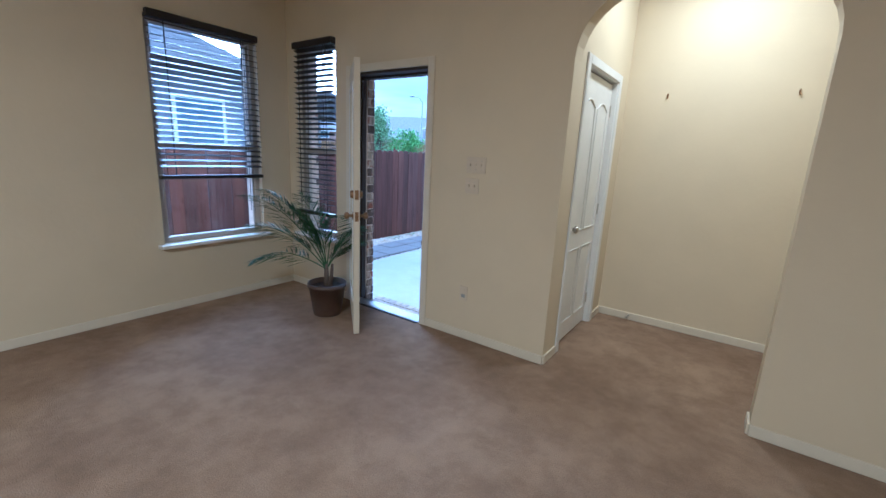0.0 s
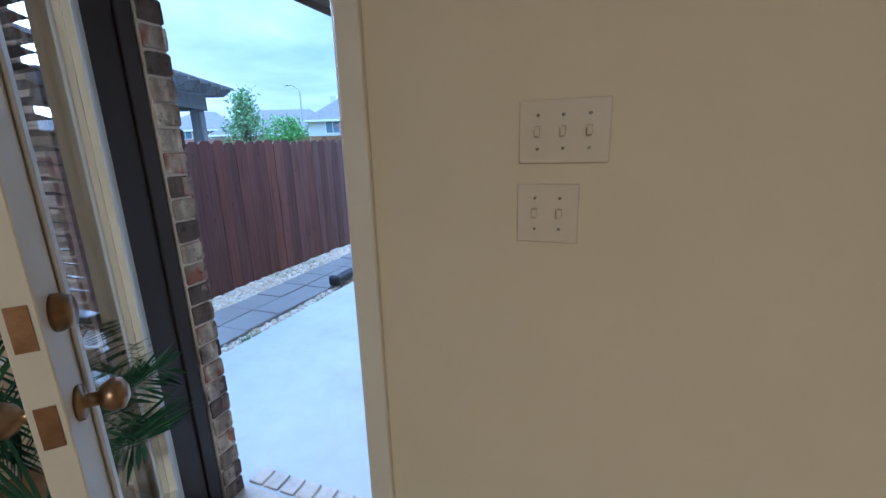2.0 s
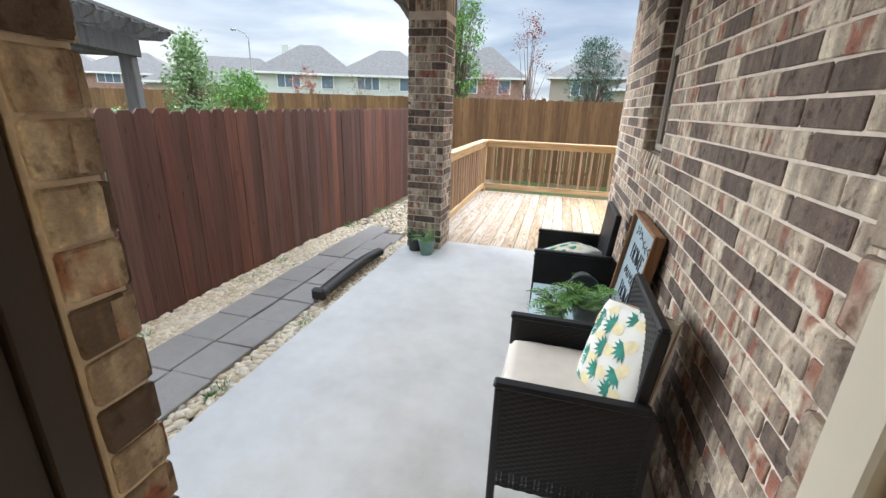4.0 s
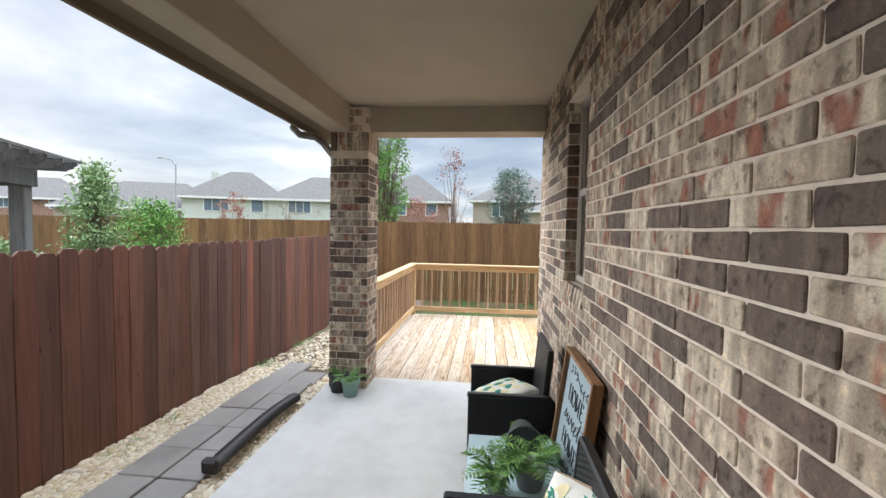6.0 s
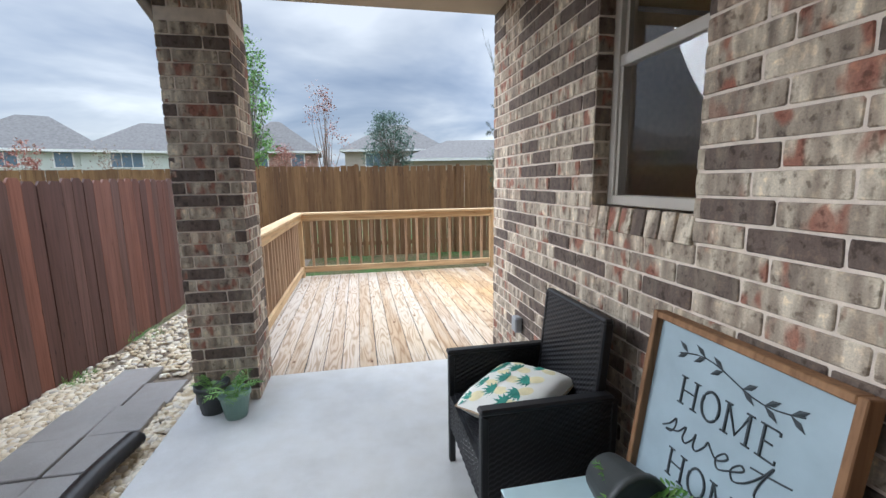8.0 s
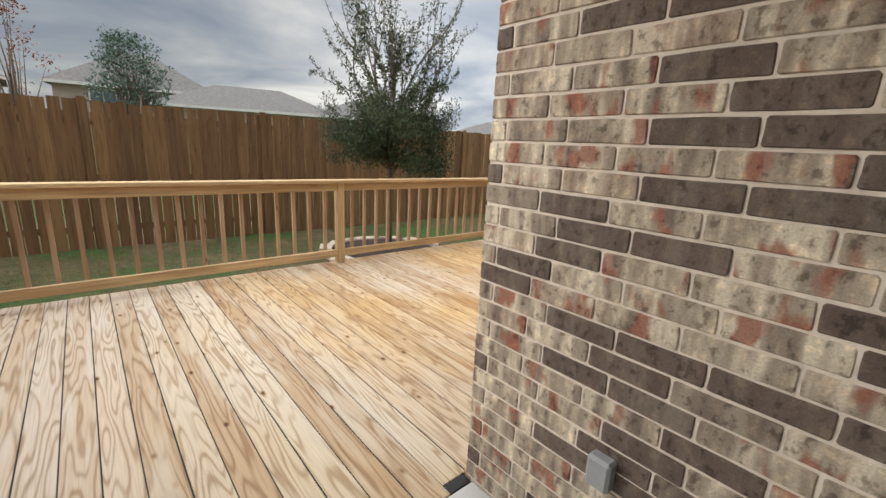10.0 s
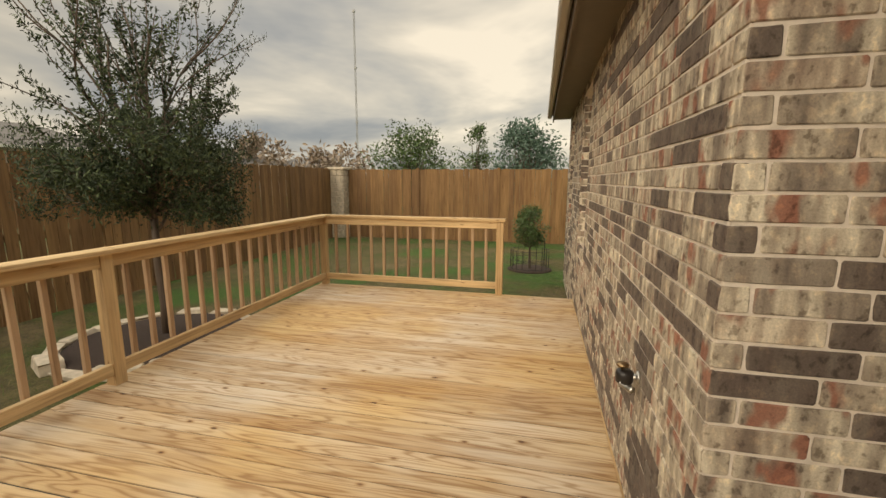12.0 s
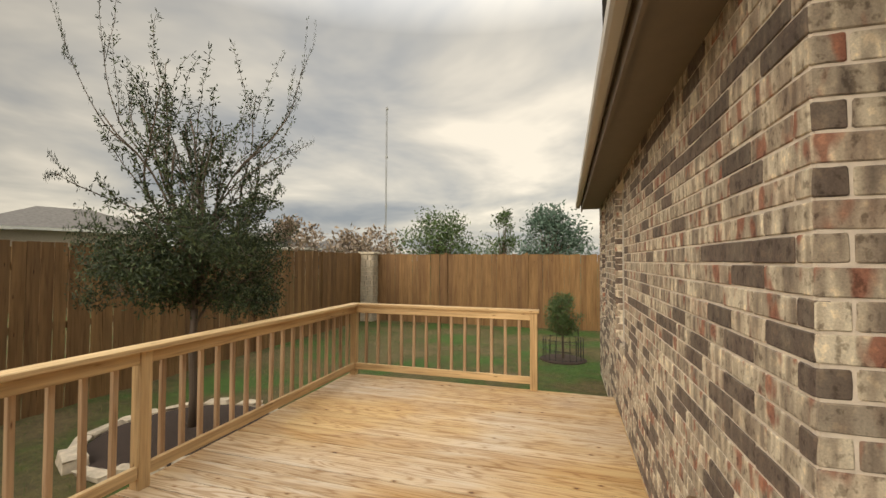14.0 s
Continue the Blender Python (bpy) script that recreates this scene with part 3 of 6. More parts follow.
for nm, b in (("window_sill_room", (-2.16, -2.07, -5.75, -4.76, 0.60, 0.63)), ("window_sill_narrow", (-2.03, -1.39, YI - 0.06, YI + 0.05, 0.59, 0.62))):
    setting(boxed(nm, *b, WHITE, bevel=0.006), "white painted window sill", "sill")


def blind(name, axis, face, u0, u1, top, bottom, tilt, label, stack=0.0):
    b = thing(name, 0, 0, 0, label, "window blind")

    def bx(nm, ua, ub, d0, d1, za, zb, turn=None):
        lo, hi = face + d0, face + d1
        return boxed(nm, lo, hi, ua, ub, za, zb, BLACK, b, "", 0.003, turn) if axis == "x" else boxed(nm, ua, ub, lo, hi, za, zb, BLACK, b, "", 0.003, turn)
    bx("headrail", u0, u1, -0.02, 0.05, top - 0.055, top)
    n = int((top - 0.07 - bottom) / 0.047)
    bm = bmesh.new()
    w = u1 - u0 - 0.01
    if axis == "x":
        cube(bm, -0.024, 0.024, -w / 2, w / 2, -0.0014, 0.0014)
    else:
        cube(bm, -w / 2, w / 2, -0.024, 0.024, -0.0014, 0.0014)
    first = part("slat", bm, BLACK, b)
    for k in range(n):
        z = top - 0.075 - 0.047 * k
        m = pose(face + 0.018, (u0 + u1) / 2, z, 0, tilt, 0) if axis == "x" else pose((u0 + u1) / 2, face + 0.018, z, tilt, 0, 0)
        if k == 0:
            first.matrix_basis = m
        else:
            instance("slat", first.data, b, m)
    bx("bottom_rail", u0, u1, -0.008, 0.045, bottom - 0.03, bottom)
    for f in (0.15, 0.85):
        u = u0 + (u1 - u0) * f
        bx("ladder_cord", u - 0.004, u + 0.004, -0.011, -0.007, bottom, top - 0.05)
    bx("lift_cord", u1 - 0.10, u1 - 0.095, -0.03, -0.026, bottom - 0.35, top - 0.05)
    return b


blind("window_blind", "x", -2.146, -5.69, -4.81, 2.43, 1.20, 18, "black slatted blind half lowered over the tall window")
blind("window_blind", "y", YI - 0.035, -1.99, -1.43, 2.43, 0.86, -18, "black slatted blind lowered over the narrow window")

# patio door frame and casing
df = setting(thing("door_frame", 0, 0, 0, "cream casing and dark outer frame of the patio door", "door frame"), "cream casing and dark outer frame of the patio door", "door frame")
for nm, b, m in (("casing", (-1.28, -1.22, YI - 0.018, YI, CZ, 2.18), TRIMP), ("casing", (-0.37, -0.31, YI - 0.018, YI, CZ, 2.18), TRIMP),
                 ("casing", (-1.22, -0.37, YI - 0.018, YI, 2.12, 2.18), TRIMP),
                 ("jamb", (-1.221, -1.202, YI + 0.002, YI + 0.10, CZ - 0.04, 2.12), BRONZE), ("jamb", (-0.388, -0.369, YI + 0.002, YI + 0.10, CZ - 0.04, 2.12), TRIMP),
                 ("jamb", (-1.202, -0.388, YI + 0.002, YI + 0.10, 2.10, 2.121), BRONZE),
                 ("outer_frame", (-1.24, -1.19, YI + 0.10, YO - 0.09, 0.0, 2.14), BRONZE), ("outer_frame", (-0.40, -0.35, YI + 0.10, YO - 0.09, 0.0, 2.14), TRIMP),
                 ("outer_frame", (-1.19, -0.40, YI + 0.10, YO - 0.09, 2.085, 2.14), BRONZE),
                 ("weather_strip", (-0.392, -0.388, YI + 0.05, YI + 0.062, CZ, 2.1), SHADOWGAP),
                 ("threshold", (-1.202, -0.388, YI - 0.01, YI + 0.11, -0.02, CZ + 0.008), ALUMINIUM), ("sill_bed", (-1.19, -0.40, YI + 0.112, YO + 0.02, -0.03, 0.004), MORTAR), ("threshold", (-1.202, -0.388, YI - 0.035, YI - 0.01, CZ - 0.01, CZ + 0.006), SHADOWGAP)):
    boxed(nm, *b, m, df, bevel=0.003)

# the door leaf stands open into the room: local x runs from the hinge to the free edge, local y is its outer face
LEAF = 0.80
leaf_d = thing("patio_door", -1.202, YI - 0.012, CZ + 0.012, "cream door with a tall glass pane, standing half open", "door", rz=-40.0)
for b in ((0, 0.115, -0.022, 0.022, 0, 2.03), (LEAF - 0.115, LEAF, -0.022, 0.022, 0, 2.03), (0.115, LEAF - 0.115, -0.022, 0.022, 0, 0.24), (0.115, LEAF - 0.115, -0.022, 0.022, 1.88, 2.03)):
    boxed("door_rail", *b, TRIMP, leaf_d, bevel=0.002)
for sgn in (-1, 1):
    for b in ((0.10, 0.13, 0.225, 1.895), (LEAF - 0.13, LEAF - 0.10, 0.225, 1.895), (0.13, LEAF - 0.13, 0.225, 0.255), (0.13, LEAF - 0.13, 1.865, 1.895)):
        y0, y1 = sorted((sgn * 0.022, sgn * 0.030))
        boxed("glazing_bead", b[0], b[1], y0, y1, b[2], b[3], WHITE, leaf_d, bevel=0.005)
gp = boxed("pane", 0.116, LEAF - 0.116, -0.004, 0.004, 0.241, 1.879, GLASS, leaf_d, "clear door glass")
gp.visible_shadow = False
for z, r in ((0.93, 0.030), (1.09, 0.027)):
    boxed("latch_plate", LEAF - 0.001, LEAF + 0.002, -0.013, 0.013, z - 0.035, z + 0.035, BRASS, leaf_d, "aged brass latch plate")
    for sgn in (-1, 1):
        tm = Matrix.Rotation(radians(-90 * sgn), 3, "X")
        if z < 1:
            turned("knob", [(0.03, 0.022), (0.03, 0.028), (0.012, 0.03), (0.012, 0.05), (0.022, 0.055), (0.029, 0.068), (0.026, 0.082), (0.012, 0.09)], BRASS, leaf_d, "aged brass knob", 16, (LEAF - 0.06, 0, z), tm)
        else:
            turned("deadbolt", [(0.031, 0.022), (0.031, 0.030), (0.026, 0.040), (0.024, 0.046)], BRASS, leaf_d, "aged brass deadbolt", 16, (LEAF - 0.06, 0, z), tm)

# white closet door with arched panels, hinge side away
cd = setting(thing("door_closet", 0, 0, 0, "closed white moulded door with arched panels", "door"), "closed white moulded door with arched panels", "door")
boxed("door_leaf", 0.66, 0.702, -4.175, -3.445, CZ + 0.012, 2.085, WHITE, cd, bevel=0.003)
for nm, b in (("casing", (0.74, 0.755, -4.255, -4.195, CZ, 2.16)), ("casing", (0.74, 0.755, -3.425, -3.365, CZ, 2.16)), ("casing", (0.74, 0.755, -4.195, -3.425, 2.10, 2.16)),
              ("jamb", (0.63, 0.742, -4.201, -4.18, CZ, 2.12)), ("jamb", (0.63, 0.742, -3.44, -3.419, CZ, 2.12)), ("jamb", (0.63, 0.742, -4.18, -3.44, 2.095, 2.121))):
    boxed(nm, *b, WHITE, cd, bevel=0.004)


def panel(y0, y1, z0, z1, arch):
    """A raised moulding round a door panel."""
    pts = [(y0, z0), (y1, z0), (y1, z1)]
    if arch:
        pts += [(y1 + (y0 - y1) * k / 10, z1 + arch * math.sin(math.pi * k / 10)) for k in range(1, 10)]
    pts.append((y0, z1))
    vs, fs = [], []
    tube(vs, fs, [(0.704, y, z) for y, z in pts + [pts[0]]], 0.008, 0.008, 6)
    return raw("panel_moulding", vs, fs, WHITE, cd)


for ya, yb in ((-4.09, -3.84), (-3.78, -3.53)):
    panel(ya, yb, 0.22, 0.80, 0)
    panel(ya, yb, 0.95, 1.86, 0.05 if ya < -4 else 0.05)
turned("knob", [(0.032, 0), (0.032, 0.008), (0.012, 0.01), (0.012, 0.035), (0.026, 0.042), (0.028, 0.055), (0.015, 0.066)], STEEL, cd, "satin nickel knob", 16, (0.702, -4.11, 0.98), Matrix.Rotation(radians(90), 3, "Y"))
for z in (0.28, 1.08, 1.88):
    boxed("hinge", 0.698, 0.712, -3.45, -3.436, z - 0.045, z + 0.045, STEEL, cd, bevel=0.002)


def plate(x, z, gangs, label):
    w = 0.07 + 0.046 * (gangs - 1)
    p = thing("switch_plate", x, YI, z, label, "light switch")
    boxed("cover", -w / 2, w / 2, -0.006, 0, -0.057, 0.057, PLATE, p, bevel=0.002)
    for g in range(gangs):
        gx = (g - (gangs - 1) / 2) * 0.046
        boxed("toggle", gx - 0.005, gx + 0.005, -0.018, -0.006, -0.004, 0.012, PLATE, p, "cream toggle", 0.001, Matrix.Rotation(radians(10), 4, "X"))
        for s in (-0.03, 0.03):
            turned("screw", [(0.003, 0), (0.003, 0.0015)], STEEL, p, n=8, at=(gx, -0.006, s), turn=Matrix.Rotation(radians(90), 3, "X"))


plate(0.095, 1.407, 3, "cream three-gang light switch on the wall")
plate(0.07, 1.255, 2, "cream two-gang light switch on the wall")
op = thing("wall_outlet", 0.053, YI, 0.42, "cream wall outlet low beside the door", "outlet")
boxed("cover", -0.035, 0.035, -0.006, 0, -0.057, 0.057, PLATE, op, bevel=0.002)
for s in (-0.02, 0.02):
    boxed("socket", -0.016, 0.016, -0.009, -0.006, s - 0.014, s + 0.014, GREYPOT if s < 0 else PLATE, op, bevel=0.002)
for x in (1.06, 1.91):
    h = thing("wall_hook", x, -3.1, 2.03, "small dark metal hook in the alcove wall", "wall hook", "alcove hooks")
    boxed("base", -0.006, 0.006, -0.006, 0, -0.02, 0.02, BRASS, h, bevel=0.001)
    vs, fs = [], []
    tube(vs, fs, [(0, -0.004, 0.012), (0, -0.02, 0.008), (0, -0.022, -0.008), (0, -0.012, -0.014)], 0.004, 0.003, 6)
    raw("prong", vs, fs, BRASS, h)
ds = thing("door_stop", 1.02, -3.113, CZ + 0.045, "small spring door stop on the baseboard", "door stop")
turned("spring", [(0.009, 0), (0.007, 0.004), (0.007, 0.06), (0.010, 0.062), (0.010, 0.072)], STEEL, ds, n=10, turn=Matrix.Rotation(radians(90), 3, "X"))
# alcove ring matches its lamp; the second, unseen ring is added, with no lamp
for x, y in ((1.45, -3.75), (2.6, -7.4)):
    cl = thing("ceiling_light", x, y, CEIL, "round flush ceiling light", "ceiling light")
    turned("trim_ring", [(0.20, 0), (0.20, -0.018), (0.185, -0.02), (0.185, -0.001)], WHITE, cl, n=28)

ROOM_PARTS = [o for o in bpy.data.objects if o not in before_room and o.parent is None]


# patio, its roof and beams
slab = setting(boxed("pavement_patio", -2.26, -0.001, YP + 0.001, -0.052, -0.22, 0.0, SLAB, bevel=0.012), "smooth pale concrete patio slab with faint stains", "patio")
bm = bmesh.new()
cube(bm, -2.0, -0.002, YP, -0.33, 2.94, 3.0)
cube(bm, -0.002, 7.0, -3.0, -0.2, 2.94, 3.0)
setting(part("ceiling_patio", bm, TAUPE), "smooth taupe painted patio ceiling", "ceiling")
setting(boxed("trim_beam_side", -2.2, -2.0, YP, -0.03, 2.67, 3.0, TAUPE, bevel=0.006), "taupe boxed beam along the open side of the patio", "beam")
setting(boxed("trim_beam_end", -1.999, -0.003, -0.33, -0.05, 2.68, 3.0, TAUPE, bevel=0.006), "taupe boxed beam across the end of the patio", "beam")
bm = bmesh.new()
cube(bm, -2.42, -2.2, -9.0, 0.25, 2.72, 2.75)
cube(bm, -2.45, -2.42, -9.0, 0.25, 2.66, 2.86)
setting(part("trim_eave_side", bm, FASCIA), "taupe soffit and fascia along the patio roof", "eave")
bm = bmesh.new()
for y0, y1 in ((-9.0, 0.25),):
    cube(bm, -2.56, -2.45, y0, y1, 2.74, 2.86, 0.02)
setting(part("trim_gutter", bm, GUTTER), "brown metal gutter on the patio eave", "gutter")
vs, fs = [], []
tube(vs, fs, [(-2.5, -0.62, 2.76), (-2.5, -0.62, 2.66), (-2.44, -0.6, 2.60), (-2.30, -0.55, 2.585), (-2.24, -0.50, 2.54), (-2.24, -0.2, 2.45)], 0.035, 0.035, 8)
setting(raw("trim_downspout", vs, fs, GUTTER, smooth=True), "brown bent downspout elbow beside the brick column", "downspout")

# roofs above
bm = bmesh.new()
for q in ([(-2.5, -14, 2.87), (-2.5, 0.3, 2.87), (2.2, 0.3, 4.6), (2.2, -14, 4.6)], [(-2.5, 0.3, 2.87), (-0.3, 0.3, 2.87), (2.2, 0.3, 4.6)],
          [(0.22, 0.36, 2.70), (6.7, 0.36, 2.70), (6.7, -5, 4.9), (0.22, -5, 4.9)], [(7.3, -14, 2.87), (2.2, -14, 4.6), (2.2, 0.3, 4.6), (7.3, -0.2, 2.87)]):
    bm.faces.new([bm.verts.new(p) for p in q])
bmesh.ops.solidify(bm, geom=bm.faces[:], thickness=0.02)
setting(part("roof_house", bm, SHINGLE), "dark grey shingle roof of the house", "roof")
bm = bmesh.new()
cube(bm, 0.22, 6.62, 0.0, 0.28, 2.55, 2.58)
cube(bm, 0.22, 6.62, 0.28, 0.30, 2.50, 2.70)
cube(bm, 0.22, 6.62, 0.30, 0.315, 2.62, 2.70)
setting(part("trim_eave_back", bm, FASCIA), "brown soffit and fascia along the back eave", "eave")
bm = bmesh.new()
cube(bm, 0.2, 6.66, 0.316, 0.39, 2.57, 2.68, 0.015)
setting(part("trim_gutter_back", bm, VINYL), "tan metal gutter on the back eave", "gutter")

window("window_patio", "x", 0.0, -2.09, -1.46, 1.335, 2.62, 0.085, VINYL, "tan vinyl single-hung window set in brick", 1.97, glass=COATED)
window("window_back_1", "y", 0.0, 3.32, 4.16, 0.75, 2.47, 0.085, VINYL, "tan vinyl single-hung window set in brick", inward=-1)
window("window_back_2", "y", 0.0, 5.45, 6.1, 0.75, 2.47, 0.085, VINYL, "tan vinyl single-hung window set in brick", inward=-1)


# plain room behind the patio window
bm = bmesh.new()
for b in ((0.22, 6.3, -2.9, -0.22, -0.05, 0.0), (0.22, 6.3, -2.9, -0.22, 2.75, 2.8), (0.22, 6.3, -2.95, -2.9, -0.05, 2.8), (6.2, 6.29, -2.9, -0.22, 0.0, 2.75)):
    cube(bm, *b)
setting(part("wall_inner_room", bm, WALLP), "plain cream room behind the patio window", "wall")

# ---- things: the potted palm in the room ----
rng = random.Random(5)
before_palm = set(bpy.data.objects)
palm = thing("potted_palm", -1.13, -4.85, CZ, "feathery green palm in a dark brown plastic pot", "potted plant")
turned("pot", [(0.115, 0), (0.12, 0.01), (0.155, 0.25), (0.165, 0.25), (0.165, 0.285), (0.150, 0.285), (0.145, 0.24), (0.02, 0.238)], BROWNPOT, palm, "dark brown plastic pot", 32)
turned("soil", [(0.143, 0.2395), (0.143, 0.245), (0.02, 0.252)], MULCH, palm, n=20)
vs, fs = [], []
for dx, dy in ((0, 0), (0.02, 0.015), (-0.02, 0.01)):
    tube(vs, fs, [(dx, dy, 0.24), (dx * 1.5, dy * 1.5, 0.34), (dx * 2, dy * 2, 0.45)], 0.022, 0.012, 7)
raw("trunk", vs, fs, BARK, palm, smooth=True)
FRONDS = ((209, 1.0, 60), (216, 0.9, 70), (203, 0.78, 24), (224, 0.78, 52), (198, 0.72, 84), (232, 0.62, 80), (120, 0.55, 74), (55, 0.5, 68), (20, 0.42, 60))
for az, ln, el in FRONDS:
    vs, fs = [], []
    a, e0 = radians(az), radians(el)
    p, pts, dirs = Vector((0, 0, 0.40)), [], []
    N = 22
    for k in range(N + 1):
        t = k / N
        e1 = e0 - radians(80) * t ** 1.6 * (0.55 + 0.45 * (1 - el / 95))
        d = Vector((math.cos(a) * math.cos(e1), math.sin(a) * math.cos(e1), math.sin(e1)))
        pts.append(p.copy()); dirs.append(d)
        p = p + d * ln / N
    tube(vs, fs, pts, 0.006, 0.0015, 5)
    for k in range(5, N):
        t = k / N
        d = dirs[k]
        side = d.cross(Vector((0, 0, 1))).normalized()
        L = 0.27 * math.sin(math.pi * (0.12 + 0.85 * t)) ** 0.7
        for s in (-1, 1):
            for off in (0.0, 0.5):
                q = pts[k] + d * ln / N * off
                w = (side * s + d * rng.uniform(0.55, 0.8) + Vector((0, 0, rng.uniform(-0.35, 0.05)))).normalized()
                leaf(vs, fs, q, w, (0, 0, 1), L * rng.uniform(0.85, 1.1), 0.013)
    raw("frond", vs, fs, PALM, palm)

ROOM_PARTS.append(palm)

# ---- patio furniture ----
def weave(parent, name, x0, x1, z0, z1, y, thick, holes=False):
    """A woven panel in its local plane: one lattice of strands that pass over and under one another; open weave leaves holes."""
    vs, fs = [], []
    nz = max(4, int((z1 - z0) / 0.0115))
    nx = max(4, int((x1 - x0) / 0.0125))
    for s in (-1, 1):
        b = len(vs)
        for j in range(nz + 1):
            for i in range(nx + 1):
                off = 0.0013 if ((i // 2) + j) % 2 else -0.0013
                vs.append((x0 + (x1 - x0) * i / nx, y + s * thick / 2 + off, z0 + (z1 - z0) * j / nz))
        for j in range(nz):
            for i in range(nx):
                if holes and i % 2 and j % 2:
                    continue
                q = (b + j * (nx + 1) + i, b + j * (nx + 1) + i + 1, b + (j + 1) * (nx + 1) + i + 1, b + (j + 1) * (nx + 1) + i)
                fs.append(q if s < 0 else tuple(reversed(q)))
    m = (nz + 1) * (nx + 1)
    ring = list(range(nx + 1)) + [j * (nx + 1) + nx for j in range(1, nz + 1)] + [nz * (nx + 1) + i for i in range(nx - 1, -1, -1)] + [j * (nx + 1) for j in range(nz - 1, 0, -1)]
    for k in range(len(ring)):
        a, c = ring[k], ring[(k + 1) % len(ring)]
        fs.append((a, a + m, c + m, c))
    return raw(name, vs, fs, WICKER, parent)


def upright_weave(parent, name, m, w, z0, z1, thick, holes=False):
    ob = weave(parent, name, -w / 2, w / 2, z0, z1, 0, thick, holes)
    ob.matrix_basis = m
    return ob


W2, DEP, ARM, SEAT = 0.285, 0.58, 0.615, 0.385


def wicker_chair(x, y, rz, label):
    """Local: front looks to -y, x across; the seat's middle over the origin."""
    c = thing("wicker_chair", x, y, 0, label, "patio chair", "wicker patio chairs", rz)
    for sx in (-1, 1):
        xs = sx * W2
        upright_weave(c, "side_panel", pose(xs, 0, 0, 0, 0, 90), DEP - 0.04, 0.20, ARM - 0.02, 0.03, False)
        upright_weave(c, "open_weave_panel", pose(xs, 0, 0, 0, 0, 90), DEP - 0.04, 0.115, 0.20, 0.012, True)
        boxed("armrest", xs - 0.026, xs + 0.026, -DEP / 2, DEP / 2 - 0.03, ARM - 0.025, ARM, WICKER, c, bevel=0.008)
        for sy in (-1, 1):
            boxed("leg", xs - 0.018, xs + 0.018, sy * (DEP / 2 - 0.022) - 0.016, sy * (DEP / 2 - 0.022) + 0.016, 0, ARM - 0.03, WICKER, c, bevel=0.005)
    upright_weave(c, "front_panel", pose(0, -DEP / 2 + 0.02, 0), 2 * W2 - 0.05, 0.20, SEAT - 0.01, 0.02, True)
    upright_weave(c, "back_panel", pose(0, DEP / 2 - 0.02, 0), 2 * W2 - 0.05, 0.20, SEAT, 0.02)
    s = upright_weave(c, "seat", pose(0, 0.27, SEAT - 0.006, 90, 0, 0), 2 * W2 - 0.05, 0.0, DEP - 0.05, 0.02)
    upright_weave(c, "backrest", pose(0, DEP / 2 - 0.085, SEAT - 0.02, -5, 0, 0), 2 * W2 - 0.06, 0, 0.53, 0.035)
    bm = bmesh.new()
    cube(bm, -W2 + 0.022, W2 - 0.022, -0.021, 0.021, 0.522, 0.545, 0.008)
    for sx in (-1, 1):
        cube(bm, sx * (W2 - 0.03) - 0.012, sx * (W2 - 0.03) + 0.012, -0.021, 0.021, 0.0, 0.53, 0.006)
    fr = part("backrest_frame", bm, WICKER, c)
    fr.matrix_basis = pose(0, DEP / 2 - 0.085, SEAT - 0.02, -5, 0, 0)
    return c


chair_near = wicker_chair(-0.43, -3.25, -90, "black woven wicker patio chair with a cream cushion")
chair_far = wicker_chair(-0.385, -1.60, -90, "black woven wicker patio chair with a bare woven seat")


def cushion_mesh(w, d, h, puff, n=18):
    vs, fs = [], []
    for s in (1, -1):
        b = len(vs)
        for i in range(n + 1):
            for j in range(n + 1):
                u, v = 2 * i / n - 1, 2 * j / n - 1
                e = max(0.0, (1 - abs(u) ** puff)) * max(0.0, (1 - abs(v) ** puff))
                pin = 1 - 0.06 * (1 - abs(u * v)) * (abs(u) ** 6 + abs(v) ** 6) * 0.5
                vs.append((u * w / 2 * pin, v * d / 2 * pin, s * h / 2 * (e ** 0.42 + 0.02) + 0.004 * noise.noise((u * 3, v * 3, s))))
        for i in range(n):
            for j in range(n):
                q = (b + i * (n + 1) + j, b + (i + 1) * (n + 1) + j, b + (i + 1) * (n + 1) + j + 1, b + i * (n + 1) + j + 1)
                fs.append(q if s > 0 else tuple(reversed(q)))
    return vs, fs


vs, fs = cushion_mesh(0.52, 0.53, 0.11, 10, 20)
seat_cushion = thing("seat_cushion", -0.455, -3.25, SEAT, "plump cream seat cushion on the wicker chair", "cushion")
sc = raw("cover", [(x, y, z + 0.062) for x, y, z in vs], fs, CREAM, seat_cushion, smooth=True)
vs2, fs2 = [], []
ring = [(0.255 * max(-1, min(1, 1.28 * math.cos(a))), 0.26 * max(-1, min(1, 1.28 * math.sin(a))), 0.062) for a in [k * math.pi / 16 for k in range(33)]]
tube(vs2, fs2, ring, 0.005, 0.005, 6)
raw("piping", vs2, fs2, CREAM, seat_cushion)


